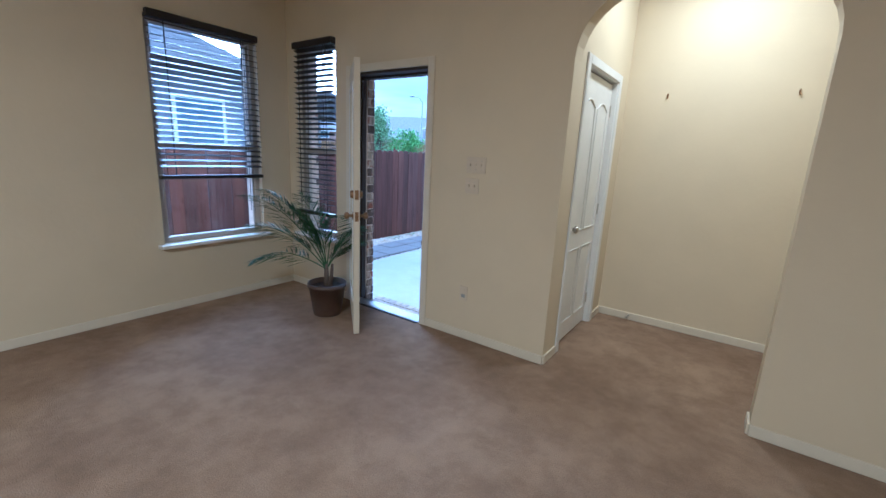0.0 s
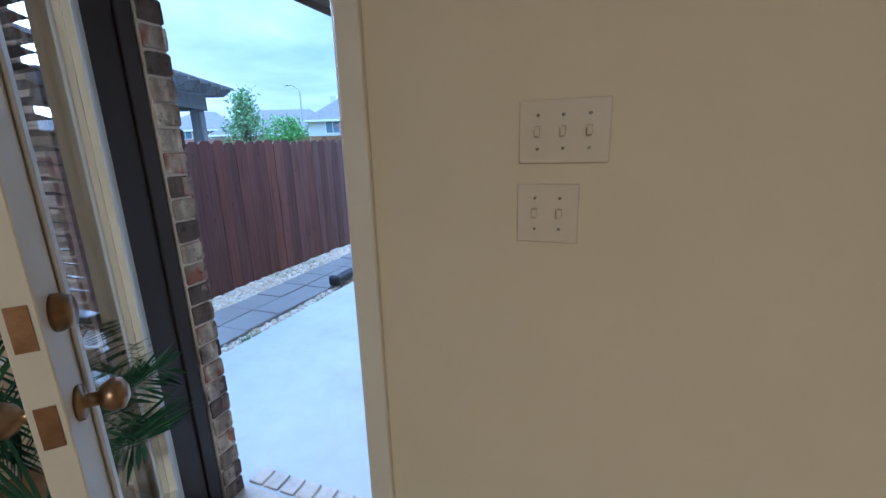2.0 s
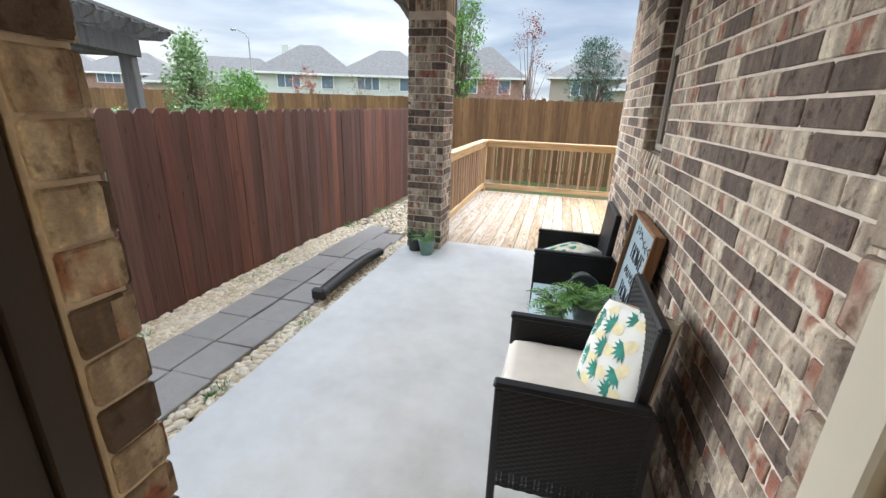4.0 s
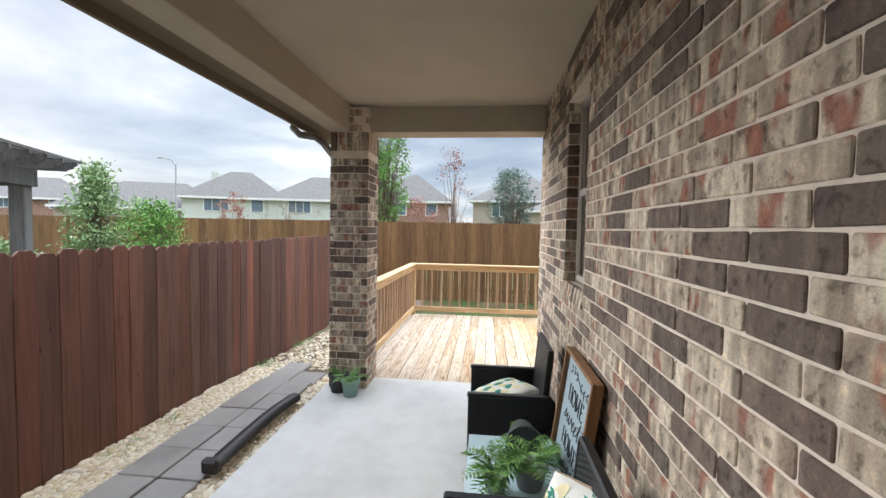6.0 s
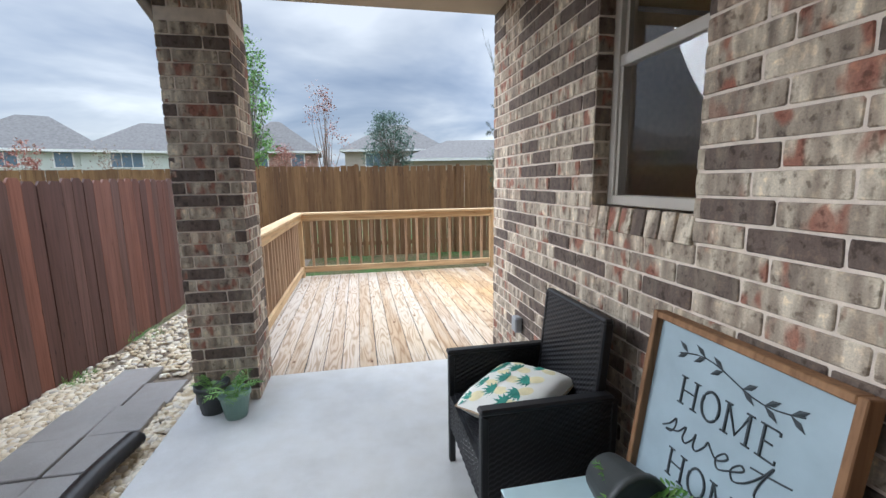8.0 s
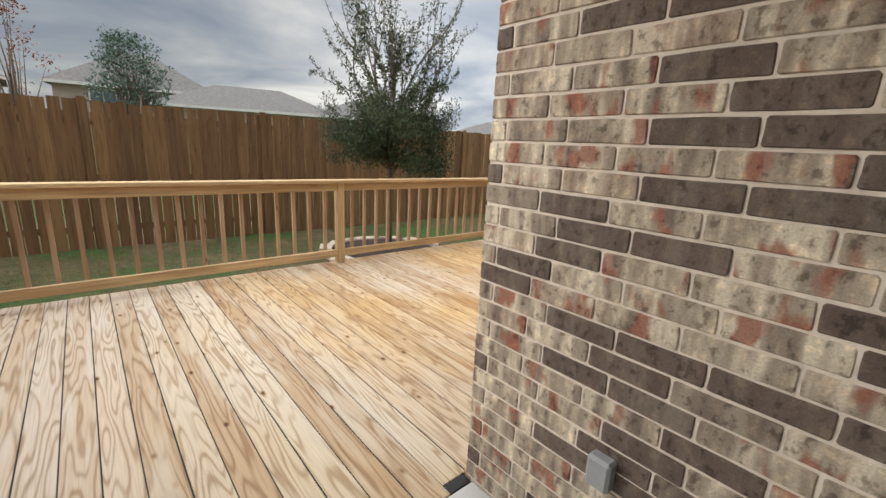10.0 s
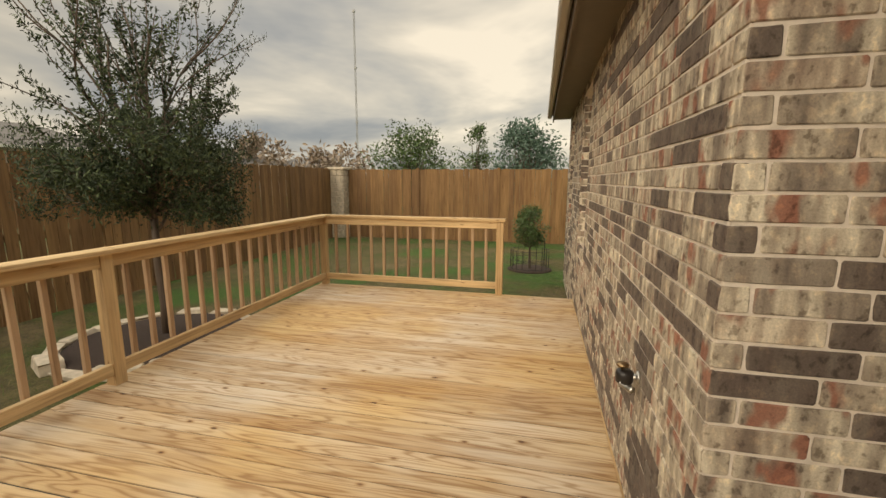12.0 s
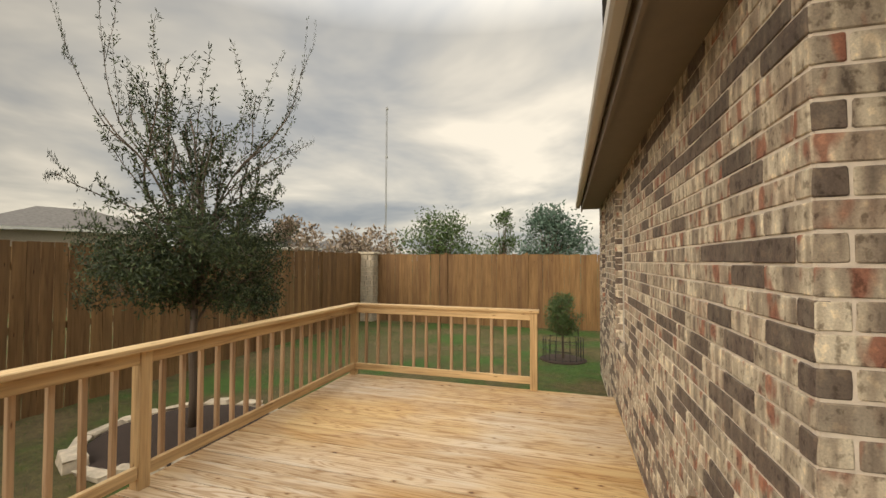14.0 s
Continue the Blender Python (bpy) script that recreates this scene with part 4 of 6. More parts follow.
def print_pillow(m, label):
    """A square pillow with pineapples: yellow bodies and green crowns lie on the cloth as thin prints."""
    p = new("throw_pillow")
    p.empty_display_size = 0.1
    p.matrix_basis = m
    tagged(p, label, "pillow", "printed throw pillows")
    S, H = 0.40, 0.14
    vs, fs = cushion_mesh(S, S, H, 3.0, 22)
    raw("cover", vs, fs, PRINT_WHITE, p, smooth=True)

    def height(x, y):
        u, v = 2 * x / S, 2 * y / S
        e = max(0, 1 - abs(u) ** 3) * max(0, 1 - abs(v) ** 3)
        return H / 2 * (e ** 0.42 + 0.02) + 0.0012
    r2 = random.Random(11)
    for gx in range(-2, 3):
        for gy in range(-2, 3):
            cx, cy = gx * 0.098 + (0.045 if gy % 2 else 0) + r2.uniform(-.008, .008), gy * 0.092 + r2.uniform(-.008, .008)
            if abs(cx) > 0.178 or abs(cy) > 0.178:
                continue
            a = r2.uniform(-0.9, 0.9)
            ax = Vector((math.cos(a), math.sin(a)))
            ay = Vector((-ax.y, ax.x))
            yv = [(cx, cy, height(cx, cy) + 0.0005)]
            for k in range(12):
                t = 2 * math.pi * k / 12
                q = Vector((cx, cy)) + ax * 0.026 * math.cos(t) + ay * 0.038 * math.sin(t)
                yv.append((q.x, q.y, height(q.x, q.y)))
            raw("printed_fruit", yv, [(0, 1 + k, 1 + (k + 1) % 12) for k in range(12)], PRINT_YELLOW, p)
            o = Vector((cx, cy)) + ay * 0.026
            gv, gf = [(o.x, o.y, height(o.x, o.y) + 0.001)], []
            for sp in (-1.2, -0.8, -0.4, 0, 0.4, 0.8, 1.2):
                dv = (ay * math.cos(sp) + ax * math.sin(sp))
                ln = 0.07 - 0.012 * abs(sp)
                q = [o + dv * ln * 0.45 + Vector((dv.y, -dv.x)) * 0.009, o + dv * ln, o + dv * ln * 0.45 - Vector((dv.y, -dv.x)) * 0.009]
                if max(max(abs(t.x), abs(t.y)) for t in q) > 0.2:
                    continue
                b = len(gv)
                gv.extend((t.x, t.y, height(t.x, t.y) + 0.001) for t in q)
                gf.append((0, b, b + 1, b + 2))
            raw("printed_crown", gv, gf, PRINT_GREEN, p)
    tv, tf = [], []
    edge = []
    for k in range(64):
        a = 2 * math.pi * k / 64
        c_, s_ = math.cos(a), math.sin(a)
        q = max(abs(c_), abs(s_))
        edge.append((S / 2 * 0.985 * c_ / q, S / 2 * 0.985 * s_ / q, 0))
    tube(tv, tf, edge + [edge[0]], 0.005, 0.005, 6)
    raw("piping", tv, tf, PIPING, p, "tan piping")
    return p


print_pillow(pose(-0.245, -3.29, SEAT + 0.275, 0, -66, 24) @ pose(0, 0, 0, 0, 0, 14), "white throw pillow printed with pineapples, leaning on a backrest")
print_pillow(pose(-0.42, -1.61, SEAT + 0.115, 0, -12, 0) @ pose(0, 0, 0, 0, 0, 33), "white throw pillow printed with pineapples, lying on a seat")

# low table with a pale glass top
tb = thing("side_table", -0.40, -2.40, 0, "low black wicker side table with a frosted glass top", "side table")
boxed("tabletop", -0.25, 0.25, -0.33, 0.33, 0.415, 0.423, FROST, tb, "frosted pale glass top", 0.002)
for b in ((-0.25, 0.25, -0.33, -0.30), (-0.25, 0.25, 0.30, 0.33), (-0.25, -0.22, -0.30, 0.30), (0.22, 0.25, -0.30, 0.30)):
    boxed("apron", *b, 0.33, 0.412, WICKER, tb, bevel=0.005)
for sx in (-1, 1):
    for sy in (-1, 1):
        boxed("leg", sx * 0.235 - 0.016, sx * 0.235 + 0.016, sy * 0.315 - 0.016, sy * 0.315 + 0.016, 0, 0.33, WICKER, tb, bevel=0.004)
boxed("lower_shelf", -0.22, 0.22, -0.30, 0.30, 0.36, 0.375, GREYPOT, tb)


def fern_plant(name, x, y, z, r, n, length, pot, label, lean=None, category="potted plant", material=None, seed=1):
    g = random.Random(seed)
    t = thing(name, x, y, z, label, category)
    mat_pot, rb, rt, h = pot
    tm = lean
    turned("pot", [(rb, 0), (rt, h * 0.86), (rt * 1.07, h * 0.86), (rt * 1.07, h), (rt * 0.95, h), (rt * 0.9, h * 0.85), (0.01, h * 0.84)], mat_pot, t, "", 22, (0, 0, 0) if tm is None else (0, 0, rt * 1.05), tm)
    vs, fs = [], []
    top = Vector((0, 0, h * 0.9))
    if tm is not None:
        top = tm @ top + Vector((0, 0, rt))
    for k in range(n):
        a = g.uniform(0, 2 * math.pi)
        el = radians(g.uniform(15, 75))
        ln = length * g.uniform(0.6, 1.1)
        p = top + Vector((math.cos(a), math.sin(a), 0)) * r * g.uniform(0, 0.5)
        pts = []
        M_ = 9
        for j in range(M_ + 1):
            e1 = el - radians(75) * (j / M_) ** 1.5
            d = Vector((math.cos(a) * math.cos(e1), math.sin(a) * math.cos(e1), math.sin(e1)))
            pts.append((p.copy(), d))
            p = p + d * ln / M_
        tube(vs, fs, [q for q, _ in pts], 0.0022, 0.0008, 4)
        for j in range(2, M_ + 1):
            q, d = pts[j]
            side = d.cross(Vector((0, 0, 1)))
            side = side.normalized() if side.length > 1e-3 else Vector((1, 0, 0))
            L = 0.34 * ln * math.sin(math.pi * (0.15 + 0.75 * j / M_))
            for s in (-1, 1):
                leaf(vs, fs, q, side * s + d * 0.6 + Vector((0, 0, g.uniform(-0.2, 0.2))), (0, 0, 1), L, L * 0.26)
    raw("foliage", vs, fs, material or FERN, t)
    return t


fern_plant("potted_fern", -0.33, -2.56, 0.423, 0.09, 24, 0.21, (GREYPOT, 0.06, 0.085, 0.12), "bushy green fern in a pale grey pot on the table", seed=2)
fern_plant("potted_fern", -0.50, -2.62, 0.423, 0.07, 20, 0.19, (GREYPOT, 0.045, 0.06, 0.10), "small light green fern in a pale pot on the table", seed=3)
fern_plant("tipped_pot", -0.34, -2.19, 0.423, 0.05, 9, 0.15, (DARKPOT, 0.07, 0.095, 0.17), "dark pot tipped on its side with a fern on the table",
           lean=Matrix.Rotation(radians(88), 3, "X") , seed=4)
fern_plant("potted_plant", -1.90, -0.60, 0, 0.08, 16, 0.16, (SAGE, 0.065, 0.09, 0.17), "small leafy plant in a sage green glazed pot by the column", material=BUSH, seed=5)
fern_plant("potted_plant", -2.06, -0.50, 0, 0.08, 10, 0.12, (DARKPOT, 0.075, 0.10, 0.19), "small plant in a dark plastic pot by the column", material=BUSH, seed=6)

# ---- leaning sign ----
SW, SH = 0.645, 1.0
lean_a = math.degrees(math.asin(0.13 / SH))
sign = new("wall_sign")
sign.empty_display_size = 0.1
# local: x runs along the wall away from the door side, z up the board, -y is the face
sign.matrix_basis = pose(-0.165, -2.345, 0.0, 0, 0, -90) @ pose(0, 0, 0, -lean_a, 0, 0)
tagged(sign, "pale blue wooden-framed sign with dark lettering, leaning on the brick wall", "sign")
boxed("board", -SW / 2 + 0.02, SW / 2 - 0.02, -0.006, 0.006, 0.02, SH - 0.02, BOARD, sign, "pale blue painted board")
for b in ((-SW / 2, -SW / 2 + 0.022, 0, SH), (SW / 2 - 0.022, SW / 2, 0, SH), (-SW / 2 + 0.022, SW / 2 - 0.022, 0, 0.022), (-SW / 2 + 0.022, SW / 2 - 0.022, SH - 0.022, SH)):
    boxed("frame", b[0], b[1], -0.035, 0.02, b[2], b[3], SIGN_WOOD, sign, "brown stained wooden frame", 0.003)


def capitals(x, z, h, w):
    """The word HOME in thin slab-serif capitals, w wide, its baseline at z."""
    vs, fs = [], []
    r, u = 0.0042, w / 4.5

    def line(*pts, thick=r):
        tube(vs, fs, [(x - w / 2 + a * u, -0.0078, z + b * h) for a, b in pts], thick, thick, 5)

    def serif(a, b):
        line((a - 0.16, b), (a + 0.16, b), thick=0.003)
    for a in (0.15, 0.85):
        line((a, 0), (a, 1)); serif(a, 0); serif(a, 1)
    line((0.15, 0.52), (0.85, 0.52), thick=0.003)
    line(*[(1.62 + 0.42 * math.cos(2 * math.pi * k / 24), 0.5 + 0.51 * math.sin(2 * math.pi * k / 24)) for k in range(25)])
    for a in (2.38, 3.3):
        line((a, 0), (a, 1)); serif(a, 0); serif(a, 1)
    line((2.38, 1), (2.84, 0.12), (3.3, 1))
    line((3.85, 0), (3.85, 1)); serif(3.85, 0); serif(3.85, 1)
    for b, e in ((0, 4.4), (0.52, 4.22), (1, 4.38)):
        line((3.85, b), (e, b), thick=0.003)
    for b in (0.06, 0.94):
        line((4.4, b - 0.06), (4.4, b + 0.06), thick=0.003)
    raw("lettering", vs, fs, INK, sign)


def script(strokes, x, z, sx, sz, r):
    """Handwritten strokes drawn as smooth thin lines."""
    vs, fs = [], []
    for st in strokes:
        p = [Vector((x + a * sx + b * sz * 0.25, -0.0078, z + b * sz)) for a, b in st]
        p = [p[0]] + p + [p[-1]]
        pts = []
        for k in range(1, len(p) - 2):
            for q in range(6):
                t = q / 6
                pts.append(0.5 * (2 * p[k] + (p[k + 1] - p[k - 1]) * t + (2 * p[k - 1] - 5 * p[k] + 4 * p[k + 1] - p[k + 2]) * t * t + (3 * p[k] - p[k - 1] - 3 * p[k + 1] + p[k + 2]) * t ** 3))
        pts.append(p[-1])
        tube(vs, fs, pts, r, r, 5)
    raw("script_lettering", vs, fs, INK, sign)


capitals(-0.005, 0.735, 0.088, 0.335)
capitals(0.0, 0.487, 0.088, 0.335)
# the word "sweet" in one line of handwriting, then the bar of its t
script([[(0, .1), (.35, .5), (.55, 1), (.68, .5), (.55, .05), (.25, .05), (.9, .35), (1.2, .9), (1.25, .2), (1.5, 0), (1.75, .5), (1.8, .9), (1.9, .15), (2.15, .05), (2.4, .6), (2.45, .95), (2.7, .7),
         (3.1, .4), (3.5, .8), (3.3, 1), (3.05, .5), (3.3, 0), (3.8, .35), (4.25, .8), (4.05, 1), (3.8, .5), (4.05, 0), (4.5, .35), (4.9, 1.2), (5.1, 1.9), (4.95, .8), (5, .05), (5.4, .15), (5.9, .6)],
        [(4.4, 1.25), (5, 1.35), (5.9, 1.55)]], -0.215, 0.622, 0.068, 0.055, 0.0028)


def sprig(z0, flip):
    vs, fs = [], []
    pts = [(-0.20 + 0.40 * k / 12, -0.0085, z0 + flip * (0.022 * math.sin(k / 12 * math.pi * 2))) for k in range(13)]
    tube(vs, fs, pts, 0.0022, 0.0022, 4)
    for k in range(1, 12):
        if k == 6:
            continue
        for s in (-1, 1):
            if (k + s) % 2:
                continue
            x, y, z = pts[k]
            d = Vector(((-1 if k < 6 else 1) * 0.8, 0, 0.55 * s))
            leaf(vs, fs, (x, y - 0.0005, z), d, (0, 1, 0), 0.05, 0.017)
    raw("sprig", vs, fs, INK, sign)


sprig(0.89, 1)
sprig(0.415, -1)

# black corrugated drain hose on the stepping stones
hose = thing("drain_hose", -2.45, -1.4, 0, "black ribbed drain hose lying on the pavers", "drain hose")
pts, N = [], 60
for k in range(N + 1):
    t = k / N
    pts.append(Vector((0.02 + 0.16 * max(0, t - 0.72) ** 1.3 - 0.02 * math.sin(t * 3), -0.56 + 1.22 * t, 0.012)))
vs, fs = [], []
for k, p in enumerate(pts):
    d = (pts[min(k + 1, N)] - pts[max(k - 1, 0)]).normalized()
    u = d.cross(Vector((0, 0, 1))).normalized()
    r = 0.05 if k < 4 else (0.055 if k % 2 else 0.047)
    for j in range(12):
        a = 2 * math.pi * j / 12
        vs.append(tuple(p + u * r * 1.12 * math.cos(a) + Vector((0, 0, r * 0.85 * math.sin(a)))))
for k in range(N):
    for j in range(12):
        a, b = k * 12 + j, k * 12 + (j + 1) % 12
        fs.append((a, b, b + 12, a + 12))
fs.append(tuple(range(N * 12, N * 12 + 12)))
raw("ribbed_tube", vs, fs, PLASTIC, hose, smooth=True)
boxed("outlet_collar", -0.055, 0.075, -0.60, -0.53, -0.04, 0.068, PLASTIC, hose, bevel=0.02)

# faucet on the back wall
tap = thing("outdoor_faucet", 0.71, 0.0, 0.64, "black outdoor faucet with a cover on the brick wall", "faucet")
XR = Matrix.Rotation(radians(-90), 3, "X")
turned("flange", [(0.03, 0), (0.03, 0.008), (0.016, 0.012), (0.016, 0.05), (0.02, 0.05), (0.02, 0.08), (0.012, 0.082)], STEEL, tap, n=14, turn=XR)
turned("timer_body", [(0.03, 0.0), (0.038, 0.01), (0.038, 0.05), (0.03, 0.06)], PLASTIC, tap, n=16, at=(0.0, 0.06, -0.03))
turned("handle", [(0.006, 0.0), (0.006, 0.03), (0.025, 0.03), (0.027, 0.036), (0.025, 0.042)], BRASS, tap, n=10, at=(-0.0, 0.07, 0.018))
turned("spout", [(0.014, 0), (0.014, 0.05), (0.017, 0.05), (0.017, 0.07)], STEEL, tap, n=12, at=(-0.02, 0.085, -0.02), turn=Matrix.Rotation(radians(120), 3, "X"))
wb = thing("outlet_box", -0.0, -0.62, 0.46, "grey weatherproof outlet cover on the brick wall", "outlet")
boxed("cover", -0.055, 0, -0.04, 0.04, -0.055, 0.055, GREYPOT, wb, bevel=0.01)

# ---- garden ----
def grow(rng_, vs, fs, tips, p, d, length, r, depth, spread, droop=0.0, segs=5):
    pts = [p.copy()]
    for k in range(segs):
        d = (d + rdir(rng_) * 0.16 + Vector((0, 0, -droop))).normalized()
        p = p + d * length / segs
        pts.append(p.copy())
        tips.append((p.copy(), d.copy(), depth))
    tube(vs, fs, pts, r, r * 0.45, 5 if depth else 4)
    if depth:
        for k in range(rng_.choice((2, 3, 3))):
            q = pts[rng_.randint(2, segs)]
            nd = (d + rdir(rng_, 0.2) * spread).normalized()
            grow(rng_, vs, fs, tips, q, nd, length * rng_.uniform(0.5, 0.75), r * 0.5, depth - 1, spread, droop, segs)


def young_oak():
    g = random.Random(21)
    t = thing("young_oak", 2.50, 4.50, -0.27, "young live oak with a dense low crown and sparse upper twigs", "tree")
    vs, fs, tips = [], [], []
    tube(vs, fs, [(0, 0, 0), (0.01, 0, 0.4), (-0.01, 0.01, 0.9), (0, 0, 1.35)], 0.05, 0.035, 9)
    lv, lf = [], []
    # upright limbs that carry sparse twigs
    for az, el, ln in ((128, 87, 2.5), (115, 85, 2.5), (170, 82, 1.5), (75, 82, 2.0), (310, 70, 1.8), (325, 60, 1.7), (280, 80, 2.0), (250, 76, 1.5), (20, 80, 1.8), (0, 86, 2.1), (320, 78, 2.1)):
        a, e = radians(az), radians(el)
        d = Vector((math.cos(a) * math.cos(e), math.sin(a) * math.cos(e), math.sin(e)))
        grow(g, vs, fs, tips, Vector((0, 0, g.uniform(1.15, 1.5))), d, ln, 0.019, 2, 0.33, 0.0, 10)
    # low spreading limbs for the dense part
    for k in range(30):
        a, e = 2 * math.pi * k / 30 + g.uniform(-.2, .2), radians(g.uniform(-6, 50))
        d = Vector((math.cos(a) * math.cos(e), math.sin(a) * math.cos(e), math.sin(e)))
        grow(g, vs, fs, tips, Vector((0.0, 0.0, g.uniform(1.3, 1.9))), d, g.uniform(0.45, 0.85), 0.011, 2, 0.8, 0.012, 5)
    for p, d, dep in tips:
        low = 1.1 < p.z < 2.38 and p.xy.length < 1.35
        n = 16 if low else (9 if p.z < 3.0 else 6)
        for k in range(n):
            q = p + rdir(g) * (0.12 if low else 0.03)
            leaf(lv, lf, q, (d * 0.6 + rdir(g)).normalized(), rdir(g), g.uniform(0.04, 0.07), g.uniform(0.014, 0.022))
    def drawn_in(pts):
        # wide limbs bend back towards the stem
        out = []
        for x, y, z in pts:
            r = math.hypot(x, y)
            k = 1.0 if r < 0.75 else (0.75 + 0.6 * (1 - math.exp((0.75 - r) / 0.6))) / r
            out.append((x * k, y * k, z))
        return out
    raw("trunk", drawn_in(vs), fs, BARK, t, smooth=True)
    raw("crown", drawn_in(lv), lf, OAK, t)


young_oak()
bed = setting(thing("ground_tree_bed", 2.43, 4.5, -0.27, "dark mulch bed round the young oak", "planting bed"), "dark mulch bed round the young oak", "planting bed")
turned("mulch", [(0.9, 0.0), (0.86, 0.035), (0.4, 0.06), (0.06, 0.07)], MULCH, bed, n=26)
g = random.Random(8)
for k in range(14):
    a = 2 * math.pi * k / 14
    bm = bmesh.new()
    L, D, H = g.uniform(0.12, 0.20), g.uniform(0.055, 0.10), g.uniform(0.06, 0.13)
    cube(bm, -L, L, -D, D, 0, H, 0.015)
    for v in bm.verts:
        v.co += Vector((g.uniform(-.022, .022), g.uniform(-.018, .018), g.uniform(-.018, .012)))
    st = part("edging_stone", bm, LIMESTONE, bed)
    st.matrix_basis = pose(0.93 * math.cos(a), 0.93 * math.sin(a), -0.005, 0, 0, math.degrees(a) + 90 + g.uniform(-6, 6))


def shrub(name, x, y, z, w, h, n, material, label, stem=0.0, size=0.05, seed=1, category="shrub", taper=0.0, gaps=0.55):
    """A loose bush: branching stems with leaves in uneven clumps round them."""
    g = random.Random(seed)
    t = thing(name, x, y, z, label, category)
    vs, fs, lv, lf = [], [], [], []
    if stem:
        tube(vs, fs, [(0, 0, 0), (0.01 * h, 0, stem * 0.5), (0, 0.01 * h, stem + 0.2 * h)], 0.02 * h + 0.01, 0.012 * h, 7)
    clumps = []
    for k in range(max(14, n // 45)):
        a, r, u = g.uniform(0, 2 * math.pi), math.sqrt(g.random()), g.random()
        zz = stem + 0.06 * h + (h - stem) * u * 0.92
        prof_ = (math.sin(math.pi * (0.12 + 0.80 * u)) ** 0.6) * (1 - taper * u)
        clumps.append(Vector((math.cos(a) * r * w / 2 * prof_, math.sin(a) * r * w / 2 * prof_, zz)))
    for c in clumps:
        b0 = Vector((0, 0, max(stem, 0.15 * c.z)))
        tube(vs, fs, [b0, b0.lerp(c, 0.5) + rdir(g) * 0.05 * w, c], 0.006 * h + 0.003, 0.003, 4)
    for k in range(n):
        c = clumps[k % len(clumps)]
        q = c + rdir(g) * g.random() ** gaps * w * 0.17
        leaf(lv, lf, q, (rdir(g, 0.3)), rdir(g), size * g.uniform(0.7, 1.3), size * g.uniform(0.3, 0.5))
    raw("stem", vs, fs, BARK, t)
    raw("foliage", lv, lf, material, t)
    return t


shrub("caged_shrub", 7.3, 0.62, -0.27, 0.66, 1.2, 4200, DARKLEAF, "small round evergreen shrub inside a wire cage", 0.45, 0.05, 31)
cage = thing("wire_cage", 7.3, 0.62, -0.27, "low black wire cage round a shrub", "plant cage")
vs, fs = [], []
for k in range(18):
    a = 2 * math.pi * k / 18
    tube(vs, fs, [(0.38 * math.cos(a), 0.38 * math.sin(a), 0), (0.38 * math.cos(a), 0.38 * math.sin(a), 0.42)], 0.005, 0.005, 4)
raw("upright_wires", vs, fs, BLACK, cage)
for z in (0.05, 0.22, 0.4):
    vs, fs = [], []
    tube(vs, fs, [(0.38 * math.cos(2 * math.pi * k / 24), 0.38 * math.sin(2 * math.pi * k / 24), z) for k in range(25)], 0.005, 0.005, 4)
    raw("hoop", vs, fs, BLACK, cage)
boxed("stake", 0.40, 0.42, -0.30, -0.28, 0, 0.55, BLACK, cage)
turned("mulch_ring", [(0.45, 0), (0.40, 0.02), (0.05, 0.03)], MULCH, cage, n=20)

shrub("pale_shrub", -8.35, 3.0, -0.3, 1.5, 3.1, 6500, PALEBUSH, "tall pale green shrub behind the brown fence", 0.3, 0.09, 41, taper=0.65)
shrub("round_shrub", -7.05, 2.85, -0.3, 1.25, 2.35, 5500, BUSH, "round bright green shrub behind the brown fence", 0.3, 0.08, 42)
shrub("low_shrub", -9.8, 2.5, -0.3, 1.0, 1.6, 1200, PALEBUSH, "low pale shrub behind the brown fence", 0.2, 0.08, 43)
shrub("bare_shrub", -9.5, 14.0, -0.3, 3.4, 3.2, 900, DRY, "bare brown twiggy shrub behind the back fence", 0.2, 0.10, 44, gaps=0.8)
shrub("garden_tree", -5.9, 16.5, -0.3, 2.6, 8.2, 7000, BUSH, "tall narrow leafy green tree behind the back fence", 1.0, 0.16, 45, "tree")
shrub("red_leaf_tree", -3.0, 24.0, -0.3, 4.4, 7.6, 900, RUST, "thin young tree with sparse rust-red leaves", 1.2, 0.16, 46, "tree", taper=0.75, gaps=0.9)
shrub("round_tree", 1.1, 25.0, -0.3, 3.1, 6.0, 5200, CEDAR, "dense rounded blue-green tree", 1.2, 0.17, 47, "tree")
shrub("rust_shrub", -5.8, 27.0, -0.3, 3.0, 4.2, 1500, RUST, "rust-brown shrub before a brick house", 0.5, 0.16, 48)
shrub("rust_tree", -21.0, 27.0, -0.3, 2.2, 4.6, 900, RUST, "small rust-brown tree beside the houses", 1.0, 0.2, 49, "tree")
shrub("leafy_tree", 14.6, 5.3, -0.3, 3.4, 3.6, 5200, DARKLEAF, "leafy green tree looking over the fence", 0.8, 0.14, 50, "tree")
shrub("leafy_tree", 16.4, 3.1, -0.3, 1.7, 3.9, 1300, DARKLEAF, "thin leafy tree looking over the fence", 0.8, 0.14, 51, "tree", taper=0.5)
shrub("blue_cedar", 19.0, 1.2, -0.3, 3.6, 4.3, 5200, CEDAR, "feathery blue-green cedar beyond the fence", 0.8, 0.2, 52, "tree", taper=0.3)
for k, (x, y, w, h) in enumerate(((110, 22, 26, 6), (120, 6, 30, 7), (45, 24, 10, 5), (42, 32, 8, 6.2))):
    shrub("far_tree", x, y, -0.3, w, h, 1500, DRY if k in (2, 3) else CEDAR, "hazy distant tree line", 0.5, 0.7, 60 + k, "tree")

